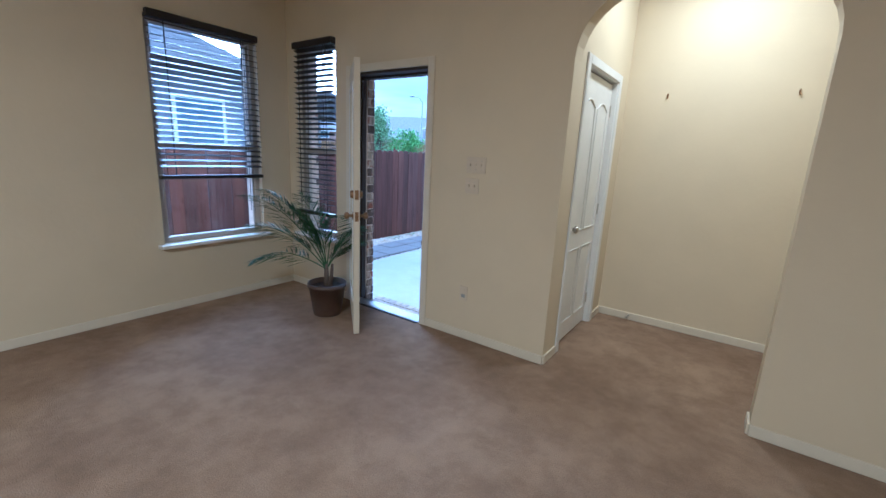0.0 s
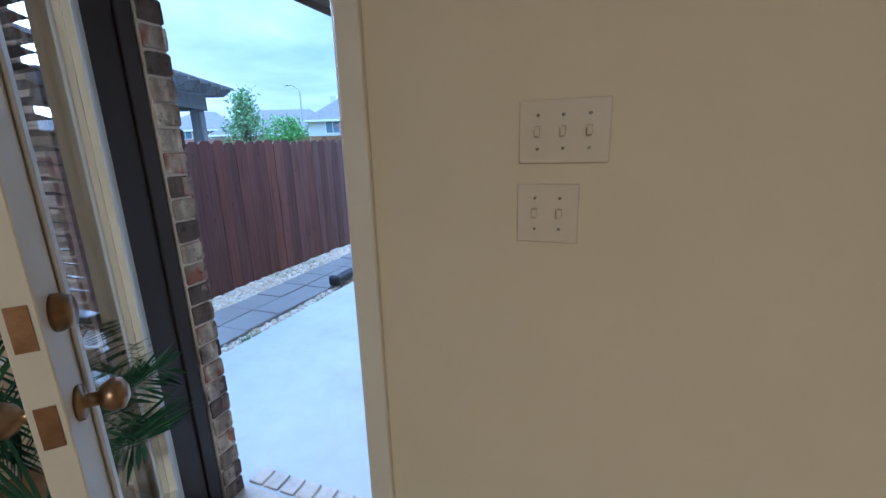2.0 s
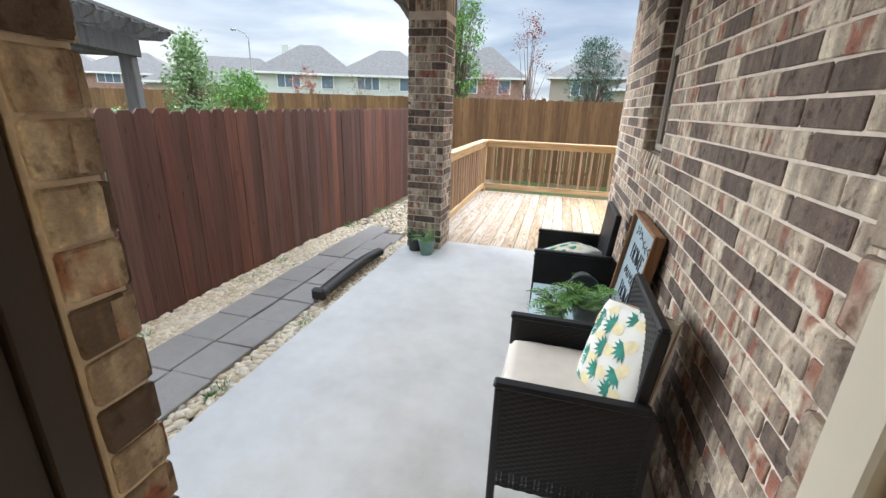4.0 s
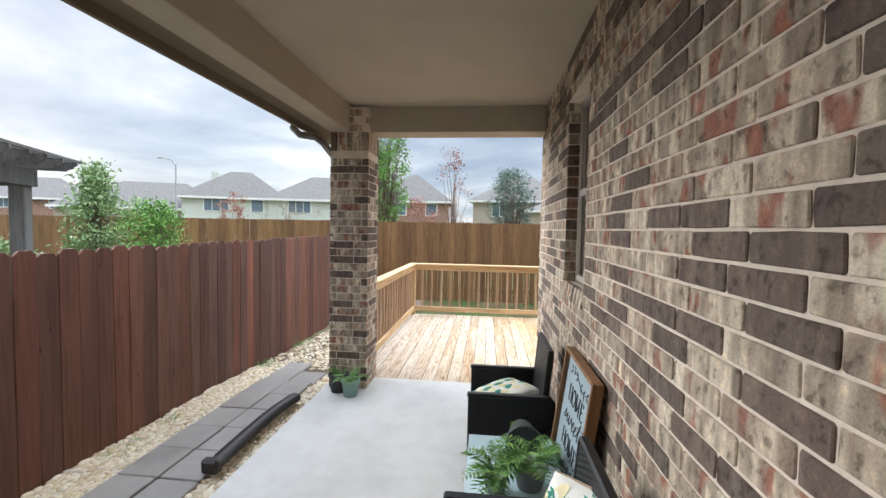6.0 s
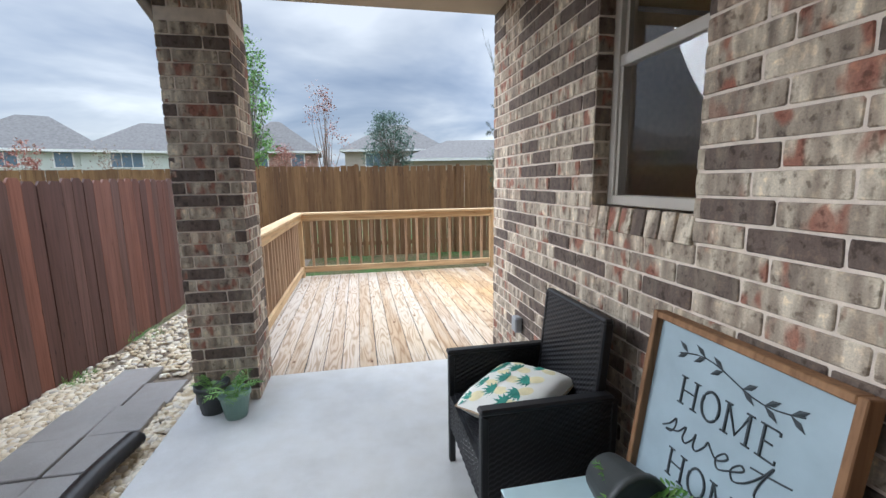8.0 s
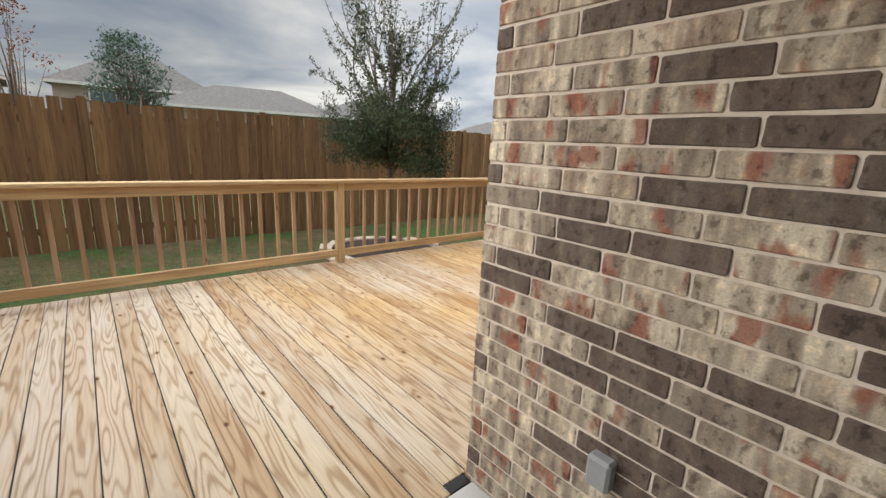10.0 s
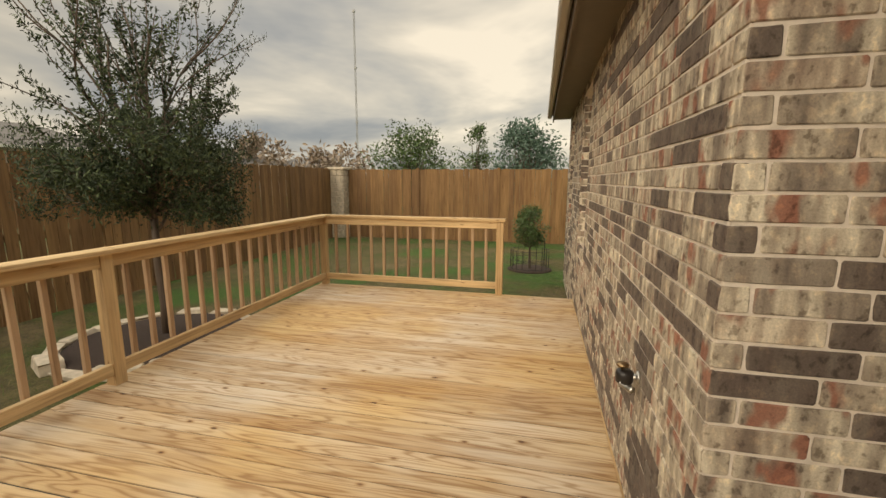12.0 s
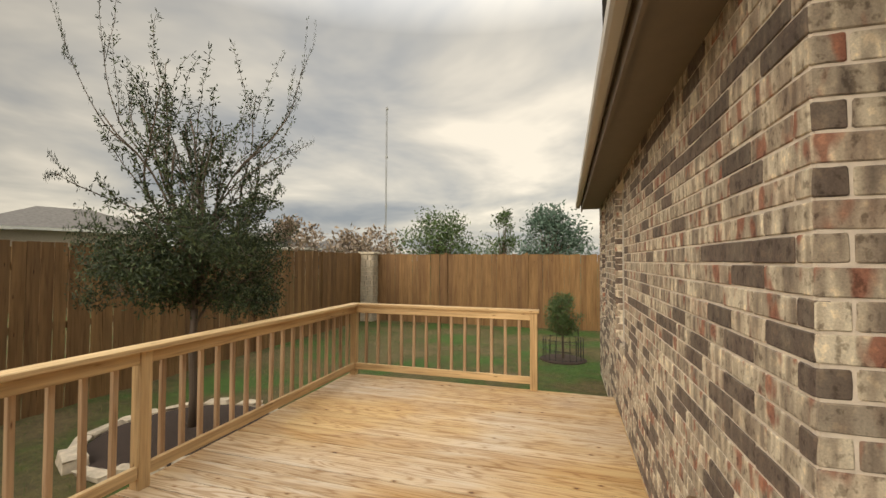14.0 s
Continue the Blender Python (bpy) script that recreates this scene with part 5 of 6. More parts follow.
# grass tufts at the fence foot and beside the slab
vs, fs = [], []
g = random.Random(77)
spots = [(-3.33, -1.75, 0.12), (-3.35, -2.9, 0.07), (-2.38, -3.2, 0.05), (-2.36, -2.3, 0.05), (-2.37, -3.9, 0.05), (-3.38, -1.2, 0.05), (-3.35, 0.4, 0.1), (-3.3, 1.4, 0.15)]
for x, y, r in spots:
    for k in range(90):
        a, q = g.uniform(0, 6.3), r * math.sqrt(g.random())
        leaf(vs, fs, (x + q * math.cos(a), y + 1.6 * q * math.sin(a), -0.09), rdir(g, 1.2), rdir(g), g.uniform(0.03, 0.08), 0.006)
tagged(raw("grass_tuft", vs, fs, FERN), "small green weeds among the river stones", "weeds", kind="stuff")
vs, fs = [], []
for k in range(16000):
    x, y = g.uniform(-2, 11) , g.uniform(3.55, 6.65)
    if k % 3 == 0:
        x, y = g.uniform(4.4, 10.9), g.uniform(0.05, 6.5)
    if (x - 2.43) ** 2 + (y - 4.5) ** 2 < 0.95:
        continue
    leaf(vs, fs, (x, y, -0.275), rdir(g, 1.0), rdir(g), g.uniform(0.03, 0.07), 0.006)
tagged(raw("grass", vs, fs, GRASSLEAF), "short patchy lawn grass, green and straw-coloured", "grass", kind="stuff")


# ---- neighbourhood ----
def house(x, y, w, d, eave, ridge, rz, wall_m, label, windows=(), chimney=False):
    """A two-storey house with a hipped roof; local -y faces the garden."""
    h = thing("house", x, y, -0.3, label, "house", rz=rz)
    boxed("wall", -w / 2, w / 2, -d / 2, d / 2, 0, eave, wall_m, h)
    o, rl = 0.5, max(0.3, w - d) / 2
    vs = [(-w / 2 - o, -d / 2 - o, eave), (w / 2 + o, -d / 2 - o, eave), (w / 2 + o, d / 2 + o, eave), (-w / 2 - o, d / 2 + o, eave), (-rl, 0, ridge), (rl, 0, ridge)]
    vs += [(a, b, c - 0.25) for a, b, c in vs[:4]]
    fs = [(0, 1, 5, 4), (1, 2, 5), (2, 3, 4, 5), (3, 0, 4), (6, 7, 1, 0), (7, 8, 2, 1), (8, 9, 3, 2), (9, 6, 0, 3), (9, 8, 7, 6)]
    roof = raw("roof", vs, fs, SHINGLE, h, "grey shingle hipped roof")
    boxed("fascia", -w / 2 - o - 0.02, w / 2 + o + 0.02, -d / 2 - o - 0.06, -d / 2 - o - 0.01, eave - 0.27, eave - 0.02, WHITE, h)
    for u, z, ww, hh in windows:
        wd = new("window"); wd.parent = h; wd.matrix_basis = pose(u, -d / 2, z)
        boxed("frame", -ww / 2 - 0.09, ww / 2 + 0.09, -0.07, 0.02, -hh / 2 - 0.09, hh / 2 + 0.09, WHITE, wd)
        nn = max(1, int(ww / 0.9))
        for k in range(nn):
            a = -ww / 2 + k * ww / nn
            boxed("pane", a + 0.04, a + ww / nn - 0.04, -0.085, -0.069, -hh / 2, hh / 2, FARGLASS, wd)
    if chimney:
        boxed("chimney", -w * 0.3, -w * 0.3 + 0.8, -0.4, 0.4, eave, ridge - 0.2, wall_m, roof)
    return h


def at_bearing(b, d):
    a = radians(b)
    return -0.57 + d * math.sin(a), -4.6 + d * math.cos(a)


WIN2 = ((-2.0, 4.4, 2.7, 1.4), (2.6, 4.4, 1.4, 1.4), (-2.2, 1.6, 2.4, 1.6), (2.6, 1.6, 1.6, 1.4))
for b, d, w, dp, ev, rd, rz, m, lab, win, ch in (
        (-31.8, 62, 11.5, 9, 5.4, 9.0, 22, SIDING, "pale two-storey house with a grey hipped roof", WIN2, True),
        (-22.3, 60, 11.5, 9, 5.4, 8.7, 14, SIDING, "pale two-storey house with rows of windows", WIN2, False),
        (-10.0, 58, 9.5, 8.5, 5.5, 9.3, 4, REDBRICK, "two-storey brick house with a grey hipped roof", WIN2, False),
        (4.6, 56, 11.5, 9, 5.6, 8.9, -8, TANSTUCCO, "tan two-storey house with a grey roof", WIN2, False),
        (-40.5, 66, 17, 10, 3.9, 7.3, 26, TANSTUCCO, "long low house with a wide grey roof", WIN2[2:], False),
        (-49.5, 78, 12, 9, 5.0, 7.9, 30, REDBRICK, "brown brick house with gables", WIN2, False),
        (-55.0, 82, 11, 9, 5.0, 7.8, 34, REDBRICK, "brown brick house with gables", WIN2, False),
        (-61.0, 80, 12, 9, 5.0, 7.6, 34, TANSTUCCO, "tan house with a grey roof", WIN2, False)):
    x, y = at_bearing(b, d)
    house(x, y, w, dp, ev, rd, rz, m, lab, win, ch)
for x, y, w, dp, ev, rd, rz in ((12.5, 46, 15, 9, 4.3, 6.6, -14), (27, 47, 13, 9, 4.6, 6.8, -22), (41, 37, 13, 9, 3.4, 5.2, -45), (49, 30, 12, 9, 2.9, 4.6, -55)):
    house(x, y, w, dp, ev, rd, rz, TANSTUCCO, "tan house with a low grey roof beyond the fence", WIN2[2:], False)

nb = thing("neighbour_house", -10.4, -6.6, -0.3, "blue-grey neighbouring house close beyond the side fence", "house")
boxed("wall", -4, 3.2, -7, 4.4, 0, 3.3, BLUEHOUSE, nb)
bm = bmesh.new()
for q in ([(3.7, -7.5, 3.2), (3.7, 4.9, 3.2), (-0.4, 1.0, 5.6), (-0.4, -3.6, 5.6)], [(3.7, 4.9, 3.2), (-4.5, 4.9, 3.2), (-0.4, 1.0, 5.6)], [(-4.5, -7.5, 3.2), (3.7, -7.5, 3.2), (-0.4, -3.6, 5.6)]):
    bm.faces.new([bm.verts.new(p) for p in q])
bmesh.ops.solidify(bm, geom=bm.faces[:], thickness=0.15)
part("roof", bm, SHINGLE, nb, "dark shingle roof")
for y in (1.6, 3.4, -1.0):
    wd = new("window"); wd.parent = nb; wd.matrix_basis = pose(3.2, y, 1.9)
    boxed("frame", -0.02, 0.05, -0.5, 0.5, -0.75, 0.75, WHITE, wd)
    boxed("pane", 0.051, 0.06, -0.43, 0.43, -0.68, 0.68, FARGLASS, wd)

sl = thing("street_lamp", *at_bearing(-38.6, 45), -0.3, "tall pale metal street lamp", "street lamp")
vs, fs = [], []
tube(vs, fs, [(0, 0, 0), (0, 0, 4), (0, 0, 7.3)], 0.10, 0.06, 8)
raw("pole", vs, fs, GREYPOT, sl)
vs, fs = [], []
tube(vs, fs, [(0, 0, 7.25), (-0.3, 0, 7.6), (-0.8, 0, 7.85), (-1.3, 0, 7.95)], 0.05, 0.035, 6)
raw("arm", vs, fs, GREYPOT, sl)
boxed("lamp_head", -1.75, -1.25, -0.12, 0.12, 7.88, 8.02, GREYPOT, sl, bevel=0.04)

mast = thing("radio_mast", 272, 124, -0.3, "thin far radio mast with guy wires", "radio mast")
for a in (0, 2.09, 4.19):
    vs, fs = [], []
    tube(vs, fs, [(0.5 * math.cos(a), 0.5 * math.sin(a), 0), (0.5 * math.cos(a), 0.5 * math.sin(a), 112)], 0.20, 0.20, 4)
    raw("leg", vs, fs, GREYPOT, mast)
vs, fs = [], []
for k in range(75):
    z = k * 1.5
    a, b = (k % 3) * 2.09, ((k + 1) % 3) * 2.09
    tube(vs, fs, [(0.5 * math.cos(a), 0.5 * math.sin(a), z), (0.5 * math.cos(b), 0.5 * math.sin(b), z + 1.5)], 0.07, 0.07, 3)
raw("lattice", vs, fs, GREYPOT, mast)
for z in (40, 75, 110):
    boxed("beacon", -0.7, 0.7, -0.7, 0.7, z, z + 1.2, GREYPOT, mast)

# weathered pergola next door
PG = thing("pergola", -8.42, 0.05, -0.3, "weathered grey timber pergola with a slatted top", "pergola", rz=115)
PX, PY = 1.0, 0.92
for px in (-PX, PX):
    for py in (-PY, PY):
        boxed("post", px - 0.105, px + 0.105, py - 0.105, py + 0.105, 0, 2.82, GREY_WOOD, PG, bevel=0.012)
for py in (-PY, PY):
    for o in (-0.155, 0.107):
        boxed("beam", -PX - 0.16, PX + 0.16, py + o, py + o + 0.048, 2.55, 2.84, GREY_WOOD, PG, bevel=0.008)
for px in (-PX, PX):
    for o in (-0.155, 0.107):
        boxed("cross_beam", px + o, px + o + 0.048, -PY + 0.106, PY - 0.106, 2.552, 2.83, GREY_WOOD, PG, bevel=0.008)


def rafter(x):
    """A joist with a scalloped tail at each end."""
    y1 = PY + 0.62
    tail = [(y1, 3.0), (y1, 2.95), (y1 - 0.05, 2.93), (y1 - 0.07, 2.89), (y1 - 0.12, 2.88), (y1 - 0.16, 2.845)]
    outline = tail + [(-y, z) for y, z in reversed(tail)]
    n = len(outline)
    vs = [(x + o, y, z) for o in (-0.024, 0.024) for y, z in outline]
    fs = [tuple(reversed(range(n))), tuple(range(n, 2 * n))] + [(k, (k + 1) % n, n + (k + 1) % n, n + k) for k in range(n)]
    raw("rafter", vs, fs, GREY_WOOD, PG)


for k in range(7):
    rafter(-1.32 + k * 0.44)
for k in range(24):
    y = -PY - 0.60 + k * (2 * PY + 1.2) / 23
    boxed("purlin", -PX - 0.5, PX + 0.5, y - 0.02, y + 0.02, 3.001, 3.045, GREY_WOOD, PG)

# ---- fences ----
def picket_mesh(w, h, t, ear):
    vs = []
    for y in (0, t):
        vs += [(0, y, 0), (w, y, 0), (w, y, h - ear), (w - ear, y, h), (ear, y, h), (0, y, h - ear)]
    fs = [(0, 1, 2, 3, 4, 5), (11, 10, 9, 8, 7, 6)] + [((k + 1) % 6, k, k + 6, (k + 1) % 6 + 6) for k in range(6)]
    me = bpy.data.meshes.new("picket")
    me.from_pydata(vs, [], fs)
    return me


def fence(name, m0, length, base, top, pitch, w, material, label, ear, slope=0.0, posts=0.0, seed=1, rails=True, gap_wild=0.0):
    """m0: pose of the fence's start; its boards stand along local x with their face to local -y."""
    g = random.Random(seed)
    f = new(name)
    f.empty_display_size = 0.1
    f.matrix_basis = m0
    setting(f, label, "fence")
    meshes = []
    for k in range(4):
        me = picket_mesh(w * g.uniform(0.97, 1.0), 1.0, 0.017, min(ear, 0.03) if ear > 0.01 else 0.004)
        for v in me.vertices:
            if v.co.z > 0.9:
                v.co.z = 1.0 if v.co.z > 0.9999 else 1.0 - ear / (top - base)
        me.materials.append(material)
        meshes.append(me)
    n = int(length / pitch)
    for k in range(n):
        x = k * pitch + g.uniform(-0.002, 0.002)
        h = top - base + slope * x + g.uniform(-0.008, 0.008)
        ob = instance("picket", meshes[k % 4], f, pose(x, g.uniform(-0.003, 0.003), base + g.uniform(-.01, .01), 0, g.uniform(-0.25, 0.25) * (1 + gap_wild)) @ Matrix.Diagonal((1, 1, h, 1)))
    if rails:
        for z in (base + 0.3, (base + top) / 2, top - 0.3):
            boxed("fence_rail", 0, length, 0.018, 0.058, z - 0.045, z + 0.045, material, f)
    if posts:
        k = 0
        while k * posts <= length:
            boxed("fence_post", k * posts - 0.045, k * posts + 0.045, -0.032, -0.001, base, top + 0.04, material, f, bevel=0.003)
            k += 1
    return f


fence("fence_side", pose(-3.5, -8.0, 0, 0, 0, 90), 14.6, -0.17, 1.44, 0.142, 0.139, BROWN, "dark red-brown stained cedar picket fence with dog-eared tops", 0.032, slope=0.009, seed=3)
fence("fence_back", pose(-3.5, 6.72, 0), 14.4, -0.27, 1.84, 0.146, 0.136, TAN, "tan cedar picket fence with narrow light gaps", 0.004, posts=2.4, seed=4, rails=True, gap_wild=0.6)
fence("fence_east", pose(11.0, 6.45, 0, 0, 0, -90), 12.0, -0.27, 1.82, 0.146, 0.143, TAN, "tan cedar picket fence with square tops", 0.004, posts=2.4, seed=5)
fence("fence_far", pose(-48, 10.5, 0), 44.4, -0.27, 1.93, 0.30, 0.295, TAN, "tan cedar fence of the next garden", 0.004, seed=6, rails=False)
fence("fence_beyond", pose(-14, 19.0, 0), 30.0, -0.27, 2.06, 0.30, 0.295, TAN, "further tan cedar fence", 0.004, seed=7, rails=False)

sp = thing("stone_pillar", 10.84, 6.53, -0.27, "square limestone fence pillar with a flat cap", "stone pillar")
g = random.Random(15)
boxed("core", -0.19, 0.19, -0.19, 0.19, 0, 2.08, MORTAR, sp)
z = 0.0
while z < 2.05:
    h = g.uniform(0.12, 0.24)
    h = min(h, 2.08 - z)
    for fx, fy, rz in ((0, -1, 0), (-1, 0, -90)):
        x = -0.21
        while x < 0.2:
            w = min(g.uniform(0.14, 0.30), 0.21 - x)
            bm = bmesh.new()
            cube(bm, x + 0.006, x + w - 0.006, -0.225 + g.uniform(-.008, .008), -0.18, z + 0.006, z + h - 0.006, 0.012)
            s = part("stone", bm, LIMESTONE, sp)
            s.matrix_basis = pose(0, 0, 0, 0, 0, rz)
            x += w
    z += h
boxed("cap", -0.27, 0.27, -0.27, 0.27, 2.08, 2.16, LIMESTONE, sp, bevel=0.015)

# ---- deck and railing ----
DX0, DX1, DY1, DZ = -2.07, 4.33, 3.58, -0.008
deck = setting(thing("floor_deck", 0, 0, 0, "new pine deck with weathered silvery boards and knots", "deck"), "new pine deck with weathered silvery boards and knots", "deck")
# Dark block under the boards; its raised top paints shade into their gaps.
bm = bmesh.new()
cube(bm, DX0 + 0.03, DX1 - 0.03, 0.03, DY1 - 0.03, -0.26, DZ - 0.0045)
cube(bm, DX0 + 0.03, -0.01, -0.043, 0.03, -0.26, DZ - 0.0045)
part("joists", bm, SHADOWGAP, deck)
boxed("rim_board", DX0 + 0.02, DX1 - 0.02, DY1 - 0.06, DY1 - 0.022, -0.24, DZ - 0.04, RAIL[0], deck)
boxed("rim_board", DX1 - 0.05, DX1 - 0.012, 0.02, DY1 - 0.06, -0.24, DZ - 0.04, RAIL[1], deck)
bm = bmesh.new()
cube(bm, -0.0684, 0.0684, -0.5, 0.5, -0.036, 0, 0.002)
bme = bpy.data.meshes.new("deck_board")
bm.to_mesh(bme); bm.free()
bme.materials.append(DECK)
g = random.Random(9)
k = 0
x = -0.27 - 0.143 * 12.5
while x < DX1 - 0.05:
    y0, y1 = (-0.045 if x < -0.06 else 0.012) , DY1 + g.uniform(-.004, .004)
    instance("deck_board", bme, deck, pose(x, (y0 + y1) / 2, DZ + g.uniform(-0.001, 0.0012), 0, g.uniform(-0.3, 0.3), g.uniform(-0.05, 0.05)) @ Matrix.Diagonal((1, y1 - y0, 1, 1)))
    x += 0.143
boxed("edge_board", 0.005, DX1 - 0.03, 0.002, 0.011, -0.1, DZ + 0.001, RAIL[0], deck)

RT = 1.01
rails = setting(thing("railing", 0, 0, 0, "new pine deck railing with square balusters", "railing"), "new pine deck railing with square balusters", "railing")


def post(x, y):
    boxed("post", x - 0.045, x + 0.045, y - 0.045, y + 0.045, DZ, RT - 0.038, RAIL[2], rails, bevel=0.004)


def run(x0, y0, x1, y1, inside):
    """A stretch of railing between two posts; inside: the deck's side, as a sign across the run."""
    along_x = abs(x1 - x0) > abs(y1 - y0)
    for nm, o0, o1, za, zb in (("top_rail", 0.0, 0.038, RT - 0.13, RT - 0.04), ("bottom_rail", 0.0, 0.038, 0.075, 0.165)):
        if along_x:
            a, b = sorted((y0 + inside * o0, y0 + inside * o1))
            boxed(nm, x0 + 0.046, x1 - 0.046, a, b, za, zb, RAIL[0], rails, bevel=0.004)
        else:
            a, b = sorted((x0 + inside * o0, x0 + inside * o1))
            boxed(nm, a, b, y0 + 0.046, y1 - 0.046, za, zb, RAIL[1], rails, bevel=0.004)
    L = (x1 - x0) if along_x else (y1 - y0)
    n = max(2, round(L / 0.18))
    for k in range(1, n):
        t = k / n
        cx, cy = (x0 + L * t, y0 - inside * 0.019) if along_x else (x0 - inside * 0.019, y0 + L * t)
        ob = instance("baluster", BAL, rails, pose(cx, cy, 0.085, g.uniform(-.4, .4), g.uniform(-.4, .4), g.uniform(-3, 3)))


bm = bmesh.new()
cube(bm, -0.018, 0.018, -0.018, 0.018, 0, RT - 0.125, 0.003)
BAL = bpy.data.meshes.new("baluster")
bm.to_mesh(BAL); bm.free()
BAL.materials.append(BALUSTER)
YR, XL, XR_ = 3.49, -2.0, 4.28
for x, y in ((XL, 0.10), (XL, YR), (1.13, YR), (XR_, YR), (XR_, 0.95)):
    post(x, y)
run(XL, YR, 1.13, YR, -1)
run(1.13, YR, XR_, YR, -1)
run(XL, 0.10, XL, YR, 1)
run(XR_, 0.95, XR_, YR, -1)
boxed("cap_rail", XL - 0.07, XR_ + 0.07, YR - 0.075, YR + 0.065, RT - 0.038, RT, RAIL[0], rails, bevel=0.005)
boxed("cap_rail", XL - 0.07, XL + 0.07, 0.04, YR - 0.076, RT - 0.038, RT, RAIL[1], rails, bevel=0.005)
boxed("cap_rail", XR_ - 0.07, XR_ + 0.07, 0.88, YR - 0.076, RT - 0.038, RT, RAIL[1], rails, bevel=0.005)

# ---- side path: soil bed, pavers and river stones ----
def bed_z(y):
    return -0.10 - 0.15 * min(1.0, max(0.0, (y + 0.4) / 3.0))


vs, fs = [], []
ys = [-9 + 0.5 * k for k in range(32)]
for y in ys:
    vs += [(-3.52, y, bed_z(y)), (-2.2, y, bed_z(y))]
fs = [(2 * k, 2 * k + 1, 2 * k + 3, 2 * k + 2) for k in range(len(ys) - 1)]
setting(raw("ground_side_bed", vs, fs, SOIL), "bare soil bed under river stones along the fence", "ground")
path = setting(thing("pavement_path", 0, 0, 0, "two rows of square grey concrete stepping pavers", "path"), "two rows of square grey concrete stepping pavers", "path")
bm = bmesh.new()
cube(bm, -0.152, 0.152, -0.182, 0.182, -0.045, 0, 0.005)
pme = bpy.data.meshes.new("paver"); bm.to_mesh(pme); bm.free()
pme.materials.append(PAVER)
g = random.Random(12)
for k in range(-12, 11):
    for c, x in enumerate((-2.94, -2.625)):
        y = -3.52 + 0.37 * k + 0.185
        if y > 0.2 and c == 1:
            continue
        instance("paver", pme, path, pose(x + g.uniform(-.006, .006), y + g.uniform(-.006, .006), bed_z(y) + 0.052 + g.uniform(-.004, .004), g.uniform(-.7, .7), g.uniform(-.7, .7), g.uniform(-1, 1)))

ico = bmesh.new()
bmesh.ops.create_icosphere(ico, subdivisions=1, radius=1)
iv = [v.co.copy() for v in ico.verts]
fi = [tuple(v.index for v in f.verts) for f in ico.faces]
ico.free()


def stones(count, zone, seed):
    g = random.Random(seed)
    vs, fs = [], []
    for k in range(count):
        x, y = zone(g)
        rx, ry, rz = g.uniform(0.018, 0.050), g.uniform(0.015, 0.036), g.uniform(0.010, 0.021)
        a = g.uniform(0, math.pi)
        ca, sa = math.cos(a), math.sin(a)
        b = len(vs)
        z = bed_z(y) + rz * 0.5 + g.uniform(0, 0.018)
        for v in iv:
            j = 1 + 0.14 * noise.noise((v.x * 1.7 + k, v.y * 1.7, v.z * 1.7))
            px, py = v.x * rx * j, v.y * ry * j
            vs.append((x + px * ca - py * sa, y + px * sa + py * ca, z + v.z * rz * j))
        fs += [tuple(b + q for q in f) for f in fi]
    return vs, fs


def strip(g):
    y = g.triangular(-4.6, 3.4, -2.6)
    q = g.random()
    if y > 0.4 and q < 0.75:
        return g.uniform(-3.48, -2.15), y
    if q < 0.72:
        return g.uniform(-3.48, -3.085), y
    return g.uniform(-2.47, -2.275), y


vs, fs = stones(8500, strip, 5)
tagged(raw("river_stones", vs, fs, STONE, smooth=True), "loose tan river stones along the fence and slab", "gravel", kind="stuff")

# ---- brickwork ----
CH, BH, JO = 0.0775, 0.068, 0.0095
ST, RE = 0.2445, 0.070


def brick_verts(L, H, g, deep=0.035):
    """Front at y = 0 (outwards -y), with broken corners and uneven arrises; x along, z up."""
    j = lambda q: g.uniform(-q, q)
    r, c = 0.0042, 0.003
    ring = [(r, 0), (L * 0.5 + j(0.03) * min(1, L * 3), 0), (L - r, 0), (L, r), (L, H * 0.5), (L, H - r),
            (L - r, H), (L * 0.5 + j(0.03) * min(1, L * 3), H), (r, H), (0, H - r), (0, H * 0.5), (0, r)]
    ring = [(x + j(.0016), z + j(.0016)) for x, z in ring]
    n = len(ring)
    vs = [(x, c + j(.0008), z) for x, z in ring]
    vs += [(x + (c if x < L * 0.3 else -c if x > L * 0.7 else 0), j(.0006), z + (c if z < H * 0.3 else -c if z > H * 0.7 else 0)) for x, z in ring]
    vs += [(x, deep, z) for x, z in ring]
    fs = [tuple(range(n, 2 * n))]
    fs += [(k, (k + 1) % n, n + (k + 1) % n, n + k) for k in range(n)]
    fs += [(2 * n + k, 2 * n + (k + 1) % n, (k + 1) % n, k) for k in range(n)]
    return vs, fs


BRICK_SHAPES = {}


def brick_shape(L, H, k):
    key = (round(L, 3), round(H, 3), k)
    if key not in BRICK_SHAPES:
        vs, fs = brick_verts(L, H, random.Random(int(L * 1000) + k * 7))
        me = bpy.data.meshes.new("brick")
        me.from_pydata(vs, [], fs)
        me.materials.append(BRICK)
        BRICK_SHAPES[key] = me
    return BRICK_SHAPES[key]


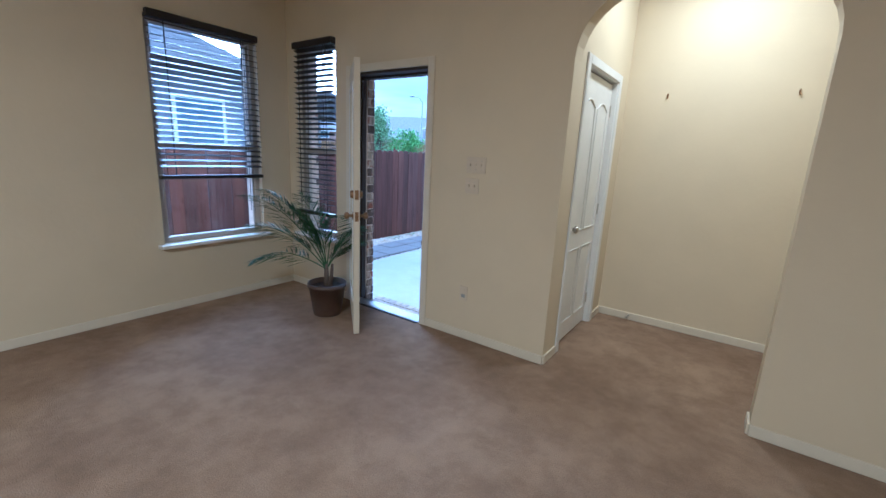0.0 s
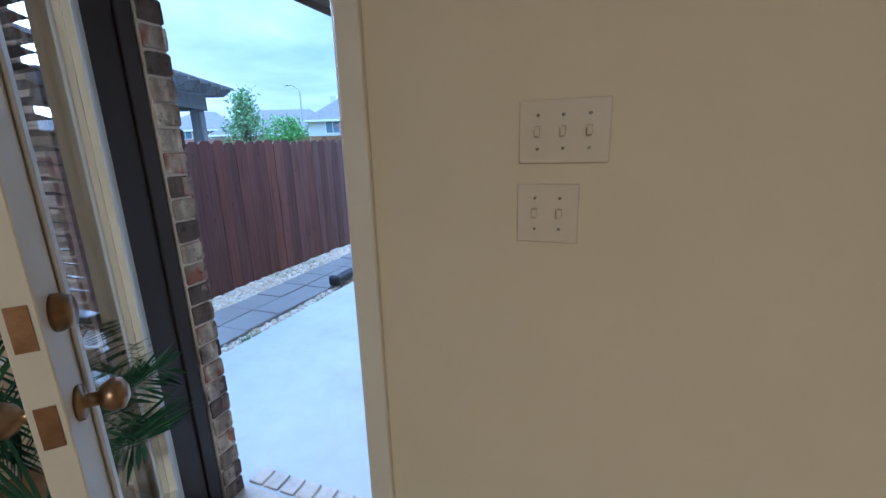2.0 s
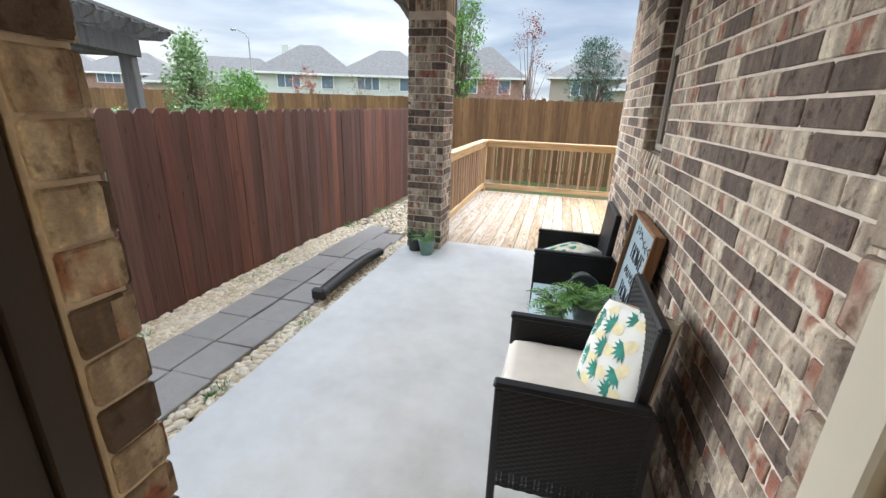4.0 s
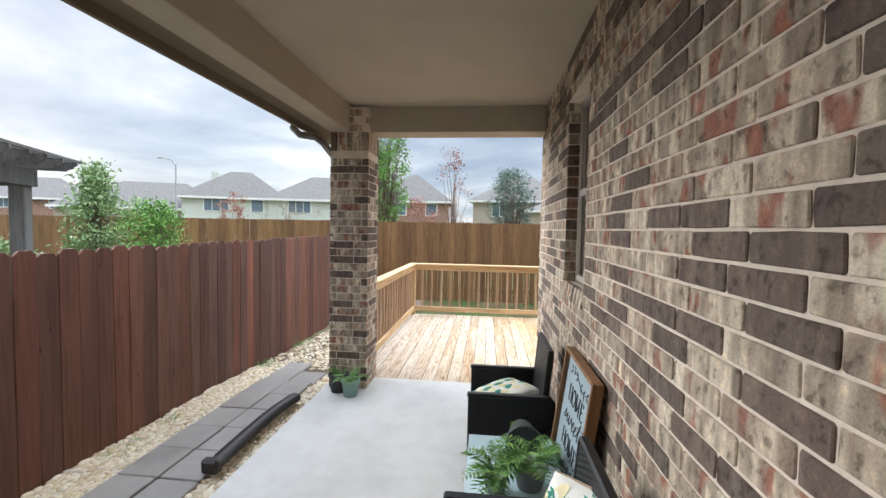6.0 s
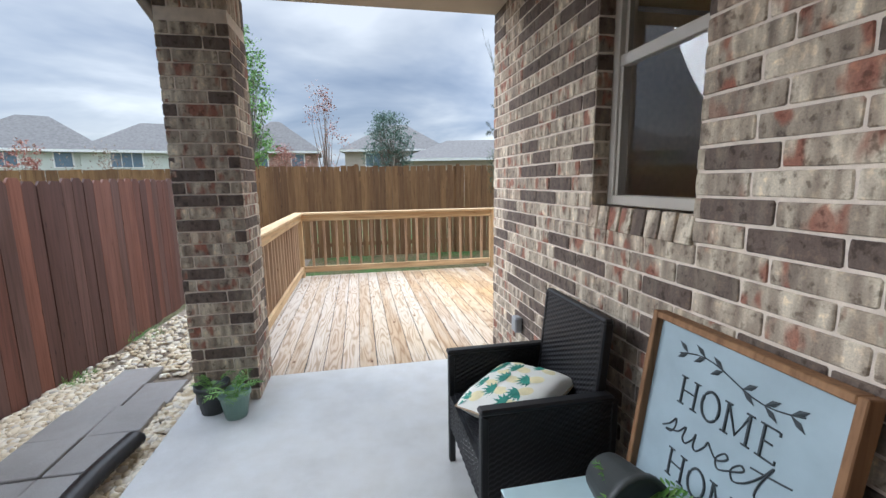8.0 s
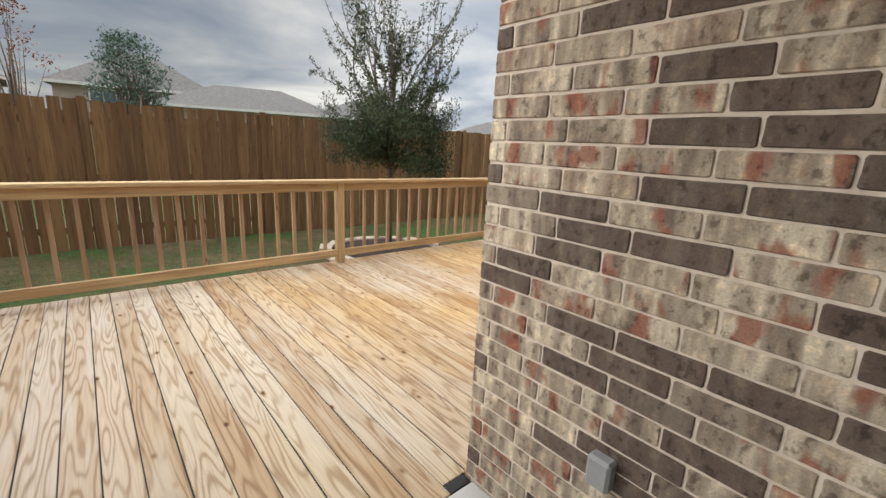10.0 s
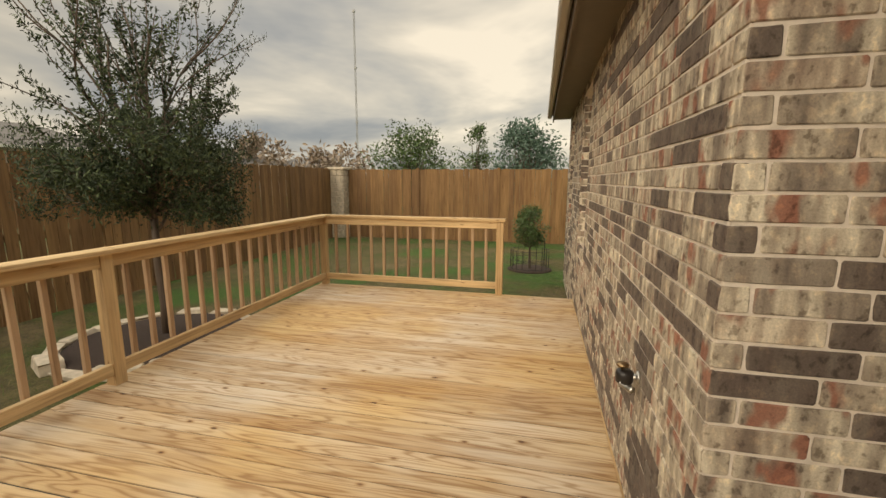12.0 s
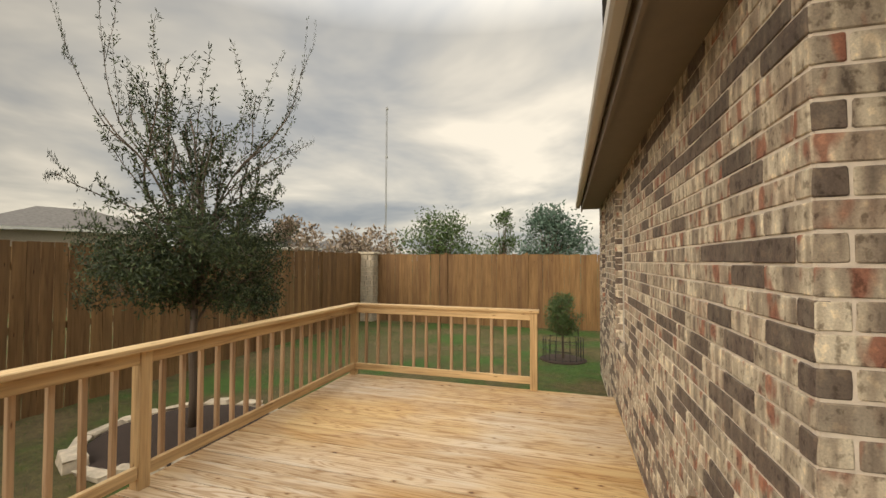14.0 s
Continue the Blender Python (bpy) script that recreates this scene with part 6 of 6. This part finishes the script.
def lay(owner, m, u_end, z0, z1, holes, odd, near, seed, first=ST, header=None):
    """Lays running bond on a face. m: pose of the face (local x along it, -y outwards). near(u, z): bricks there are parts, the rest are joined."""
    g = random.Random(seed)
    jv, jf = [], []
    k, z = 0, z0
    while z + BH <= z1 + 0.012:
        u = 0.0035
        bond = [(header or RE) if (k + odd) % 2 else first]
        while u < u_end - 0.02:
            L = (bond.pop() if bond else ST)
            L = min(L, u_end - u)
            spans = [(u, u + L)]
            for h0, h1, hz0, hz1 in holes:
                if z + BH > hz0 + 0.01 and z < hz1 - 0.01:
                    nxt = []
                    for a, b in spans:
                        if b <= h0 or a >= h1:
                            nxt.append((a, b))
                        else:
                            if h0 - a > 0.03:
                                nxt.append((a, h0))
                            if b - h1 > 0.03:
                                nxt.append((h1, b))
                    spans = nxt
            for a, b in spans:
                Lr = round((b - a) * 200) / 200
                dz, dy = g.uniform(-.0012, .0012), g.uniform(-.002, .001)
                if near(a, z):
                    instance("brick", brick_shape(Lr, BH, g.randint(0, 3)), owner, m @ pose(a, dy, z + dz))
                else:
                    bv, bf = brick_verts(b - a, BH, g)
                    o = len(jv)
                    jv += [tuple(m @ Vector((x + a, y + dy, q + z + dz))) for x, y, q in bv]
                    jf += [tuple(o + i for i in f) for f in bf]
            u += L + JO
        z += CH
        k += 1
    if jv:
        tagged(raw("brickwork", jv, jf, BRICKS, owner), "brown, cream and rust mottled bricks", kind="stuff")


HW = [(1.46, 2.09, 1.335 - 0.11, 2.62)]
hw = wall("wall_house", "x", 0.005, 0.2, YP - 0.08, -0.012, -0.25, 2.95, MORTAR, "mottled brown and cream brick wall along the patio", [(-2.09, -1.46, 1.25, 2.62)])
lay(hw, pose(0, 0, 0, 0, 0, -90), 4.46, 0.004, 2.94, HW, 0, lambda u, z: u <= 3.75 and 0.75 <= z <= 2.4, 101)
# reveals of the patio window
for mm in (pose(0.002, -1.464, 0), pose(0.085, -2.086, 0, 0, 0, 180)):
    lay(hw, mm, 0.083, 0.004 + 17 * CH, 2.60, [], 0, lambda u, z: False, 102, first=0.083, header=0.083)
# rowlock sill
for k in range(8):
    y = -2.095 + 0.0805 * k
    instance("brick", brick_shape(0.07, 0.105, k % 4), hw, pose(-0.014, y + 0.07, 1.232, 0, 0, -90) @ pose(0, 0, 0, -8, 0, 0))
boxed("sill_bed", 0.012, 0.09, -2.09, -1.46, 1.24, 1.325, MORTAR, hw)

BW = [(3.32, 4.16, 0.75 - 0.09, 2.47), (5.45, 6.10, 0.75 - 0.09, 2.47)]
bw = wall("wall_back", "y", -0.2, -0.005, 0.008, 6.5, -0.27, 2.72, MORTAR, "mottled brown and cream brick wall behind the deck", [(3.32, 4.16, 0.70, 2.47), (5.45, 6.10, 0.70, 2.47)])
lay(bw, pose(0, 0, 0, 0, 0, 180) @ Matrix.Diagonal((-1, 1, 1, 1)), 6.5, 0.004 - 3 * CH, 2.56, BW, 1, lambda u, z: u < 2.3 and 0.45 < z < 2.5, 103)
for xx in (3.32, 5.45):
    for k in range(10 if xx < 5 else 8):
        instance("brick", brick_shape(0.07, 0.09, k % 4), bw, pose(xx + 0.075 + 0.0805 * k, 0.014, 0.665, 0, 0, 180) @ pose(0, 0, 0, -8, 0, 0))
    lay(bw, pose(xx + 0.836 if xx < 5 else xx + 0.646, -0.002, 0, 0, 0, -90), 0.083, 0.75, 2.45, [], 0, lambda u, z: False, 104, first=0.083, header=0.083)
wall("wall_far_end", "x", 6.3, 6.499, -5.0, -0.2, -0.27, 2.94, MORTAR, "plain end wall of the house")

before_room = set(bpy.data.objects)
dw = wall("wall_door_outside", "y", YO - 0.084, YO - 0.005, -2.42, -0.03, -0.25, 3.0, MORTAR, "mottled brick round the patio door", [(-1.99, -1.43, 0.62, 2.40), (-1.184, -0.351, -0.25, 2.11)])
lay(dw, pose(0.0, YO, 0, 0, 0, 180), 2.42, 0.004, 2.94, [(0.36, 1.175, -0.3, 2.10), (1.43, 1.99, 0.62, 2.40)], 0, lambda u, z: 1.17 <= u <= 1.43 and z < 2.3, 105)
for xx, rz in ((-1.175, 90), (-0.36, -90)):
    lay(dw, pose(xx, YO - (0.085 if rz == 90 else 0.0), 0, 0, 0, rz), 0.083, 0.004, 2.10, [], 1, lambda u, z: rz == 90, 106, first=0.083)
wo = wall("wall_west_outside", "x", -2.42, -2.31, -12.0, YO - 0.08, -0.25, 3.0, MORTAR, "brick-coloured outer wall of the room", [(-5.70, -4.80, 0.63, 2.40)])
pale_sill = brick_shape(0.07, 0.085, 0).copy()
pale_sill.materials.clear()
pale_sill.materials.append(MORTAR)
for k in range(10):
    instance("sill_brick", pale_sill, dw, pose(-1.19 + 0.083 * k, YO + 0.036, 0.009, -90, 0, 0) @ pose(0, 0, 0))

ROOM_PARTS += [o for o in bpy.data.objects if o not in before_room and o.parent is None]

col = thing("brick_column", -1.995, -0.213, 0, "square mottled brick column holding up the patio roof", "column")
CW = 0.403
boxed("core", -CW / 2 + 0.005, CW / 2 - 0.005, -CW / 2 + 0.005, CW / 2 - 0.005, -0.25, 2.92, MORTAR, col)
for q, rz in enumerate((0, 90, 180, 270)):
    m = pose(0, 0, 0, 0, 0, rz) @ pose(-CW / 2, -CW / 2, 0)
    odd = q % 2
    lay(col, m, CW, 0.004 - 3 * CH, 2.46, [], odd, lambda u, z, q=q: q < 2 and z > -0.05, 110 + q)
    for k in range(5):
        instance("soldier_brick", brick_shape(0.0715, 0.19, k % 4), col, m @ pose(0.004 + 0.081 * k, 0, 2.475))
    for k in range(3):
        bv = 2.475 + 0.20 + k * CH
        instance("brick", brick_shape(ST, BH, k), col, m @ pose(0.0035 if k % 2 else 0.083 + 0.0, 0, bv))

# set the room in its place beside the patio
for o in ROOM_PARTS:
    o.location += ROOM
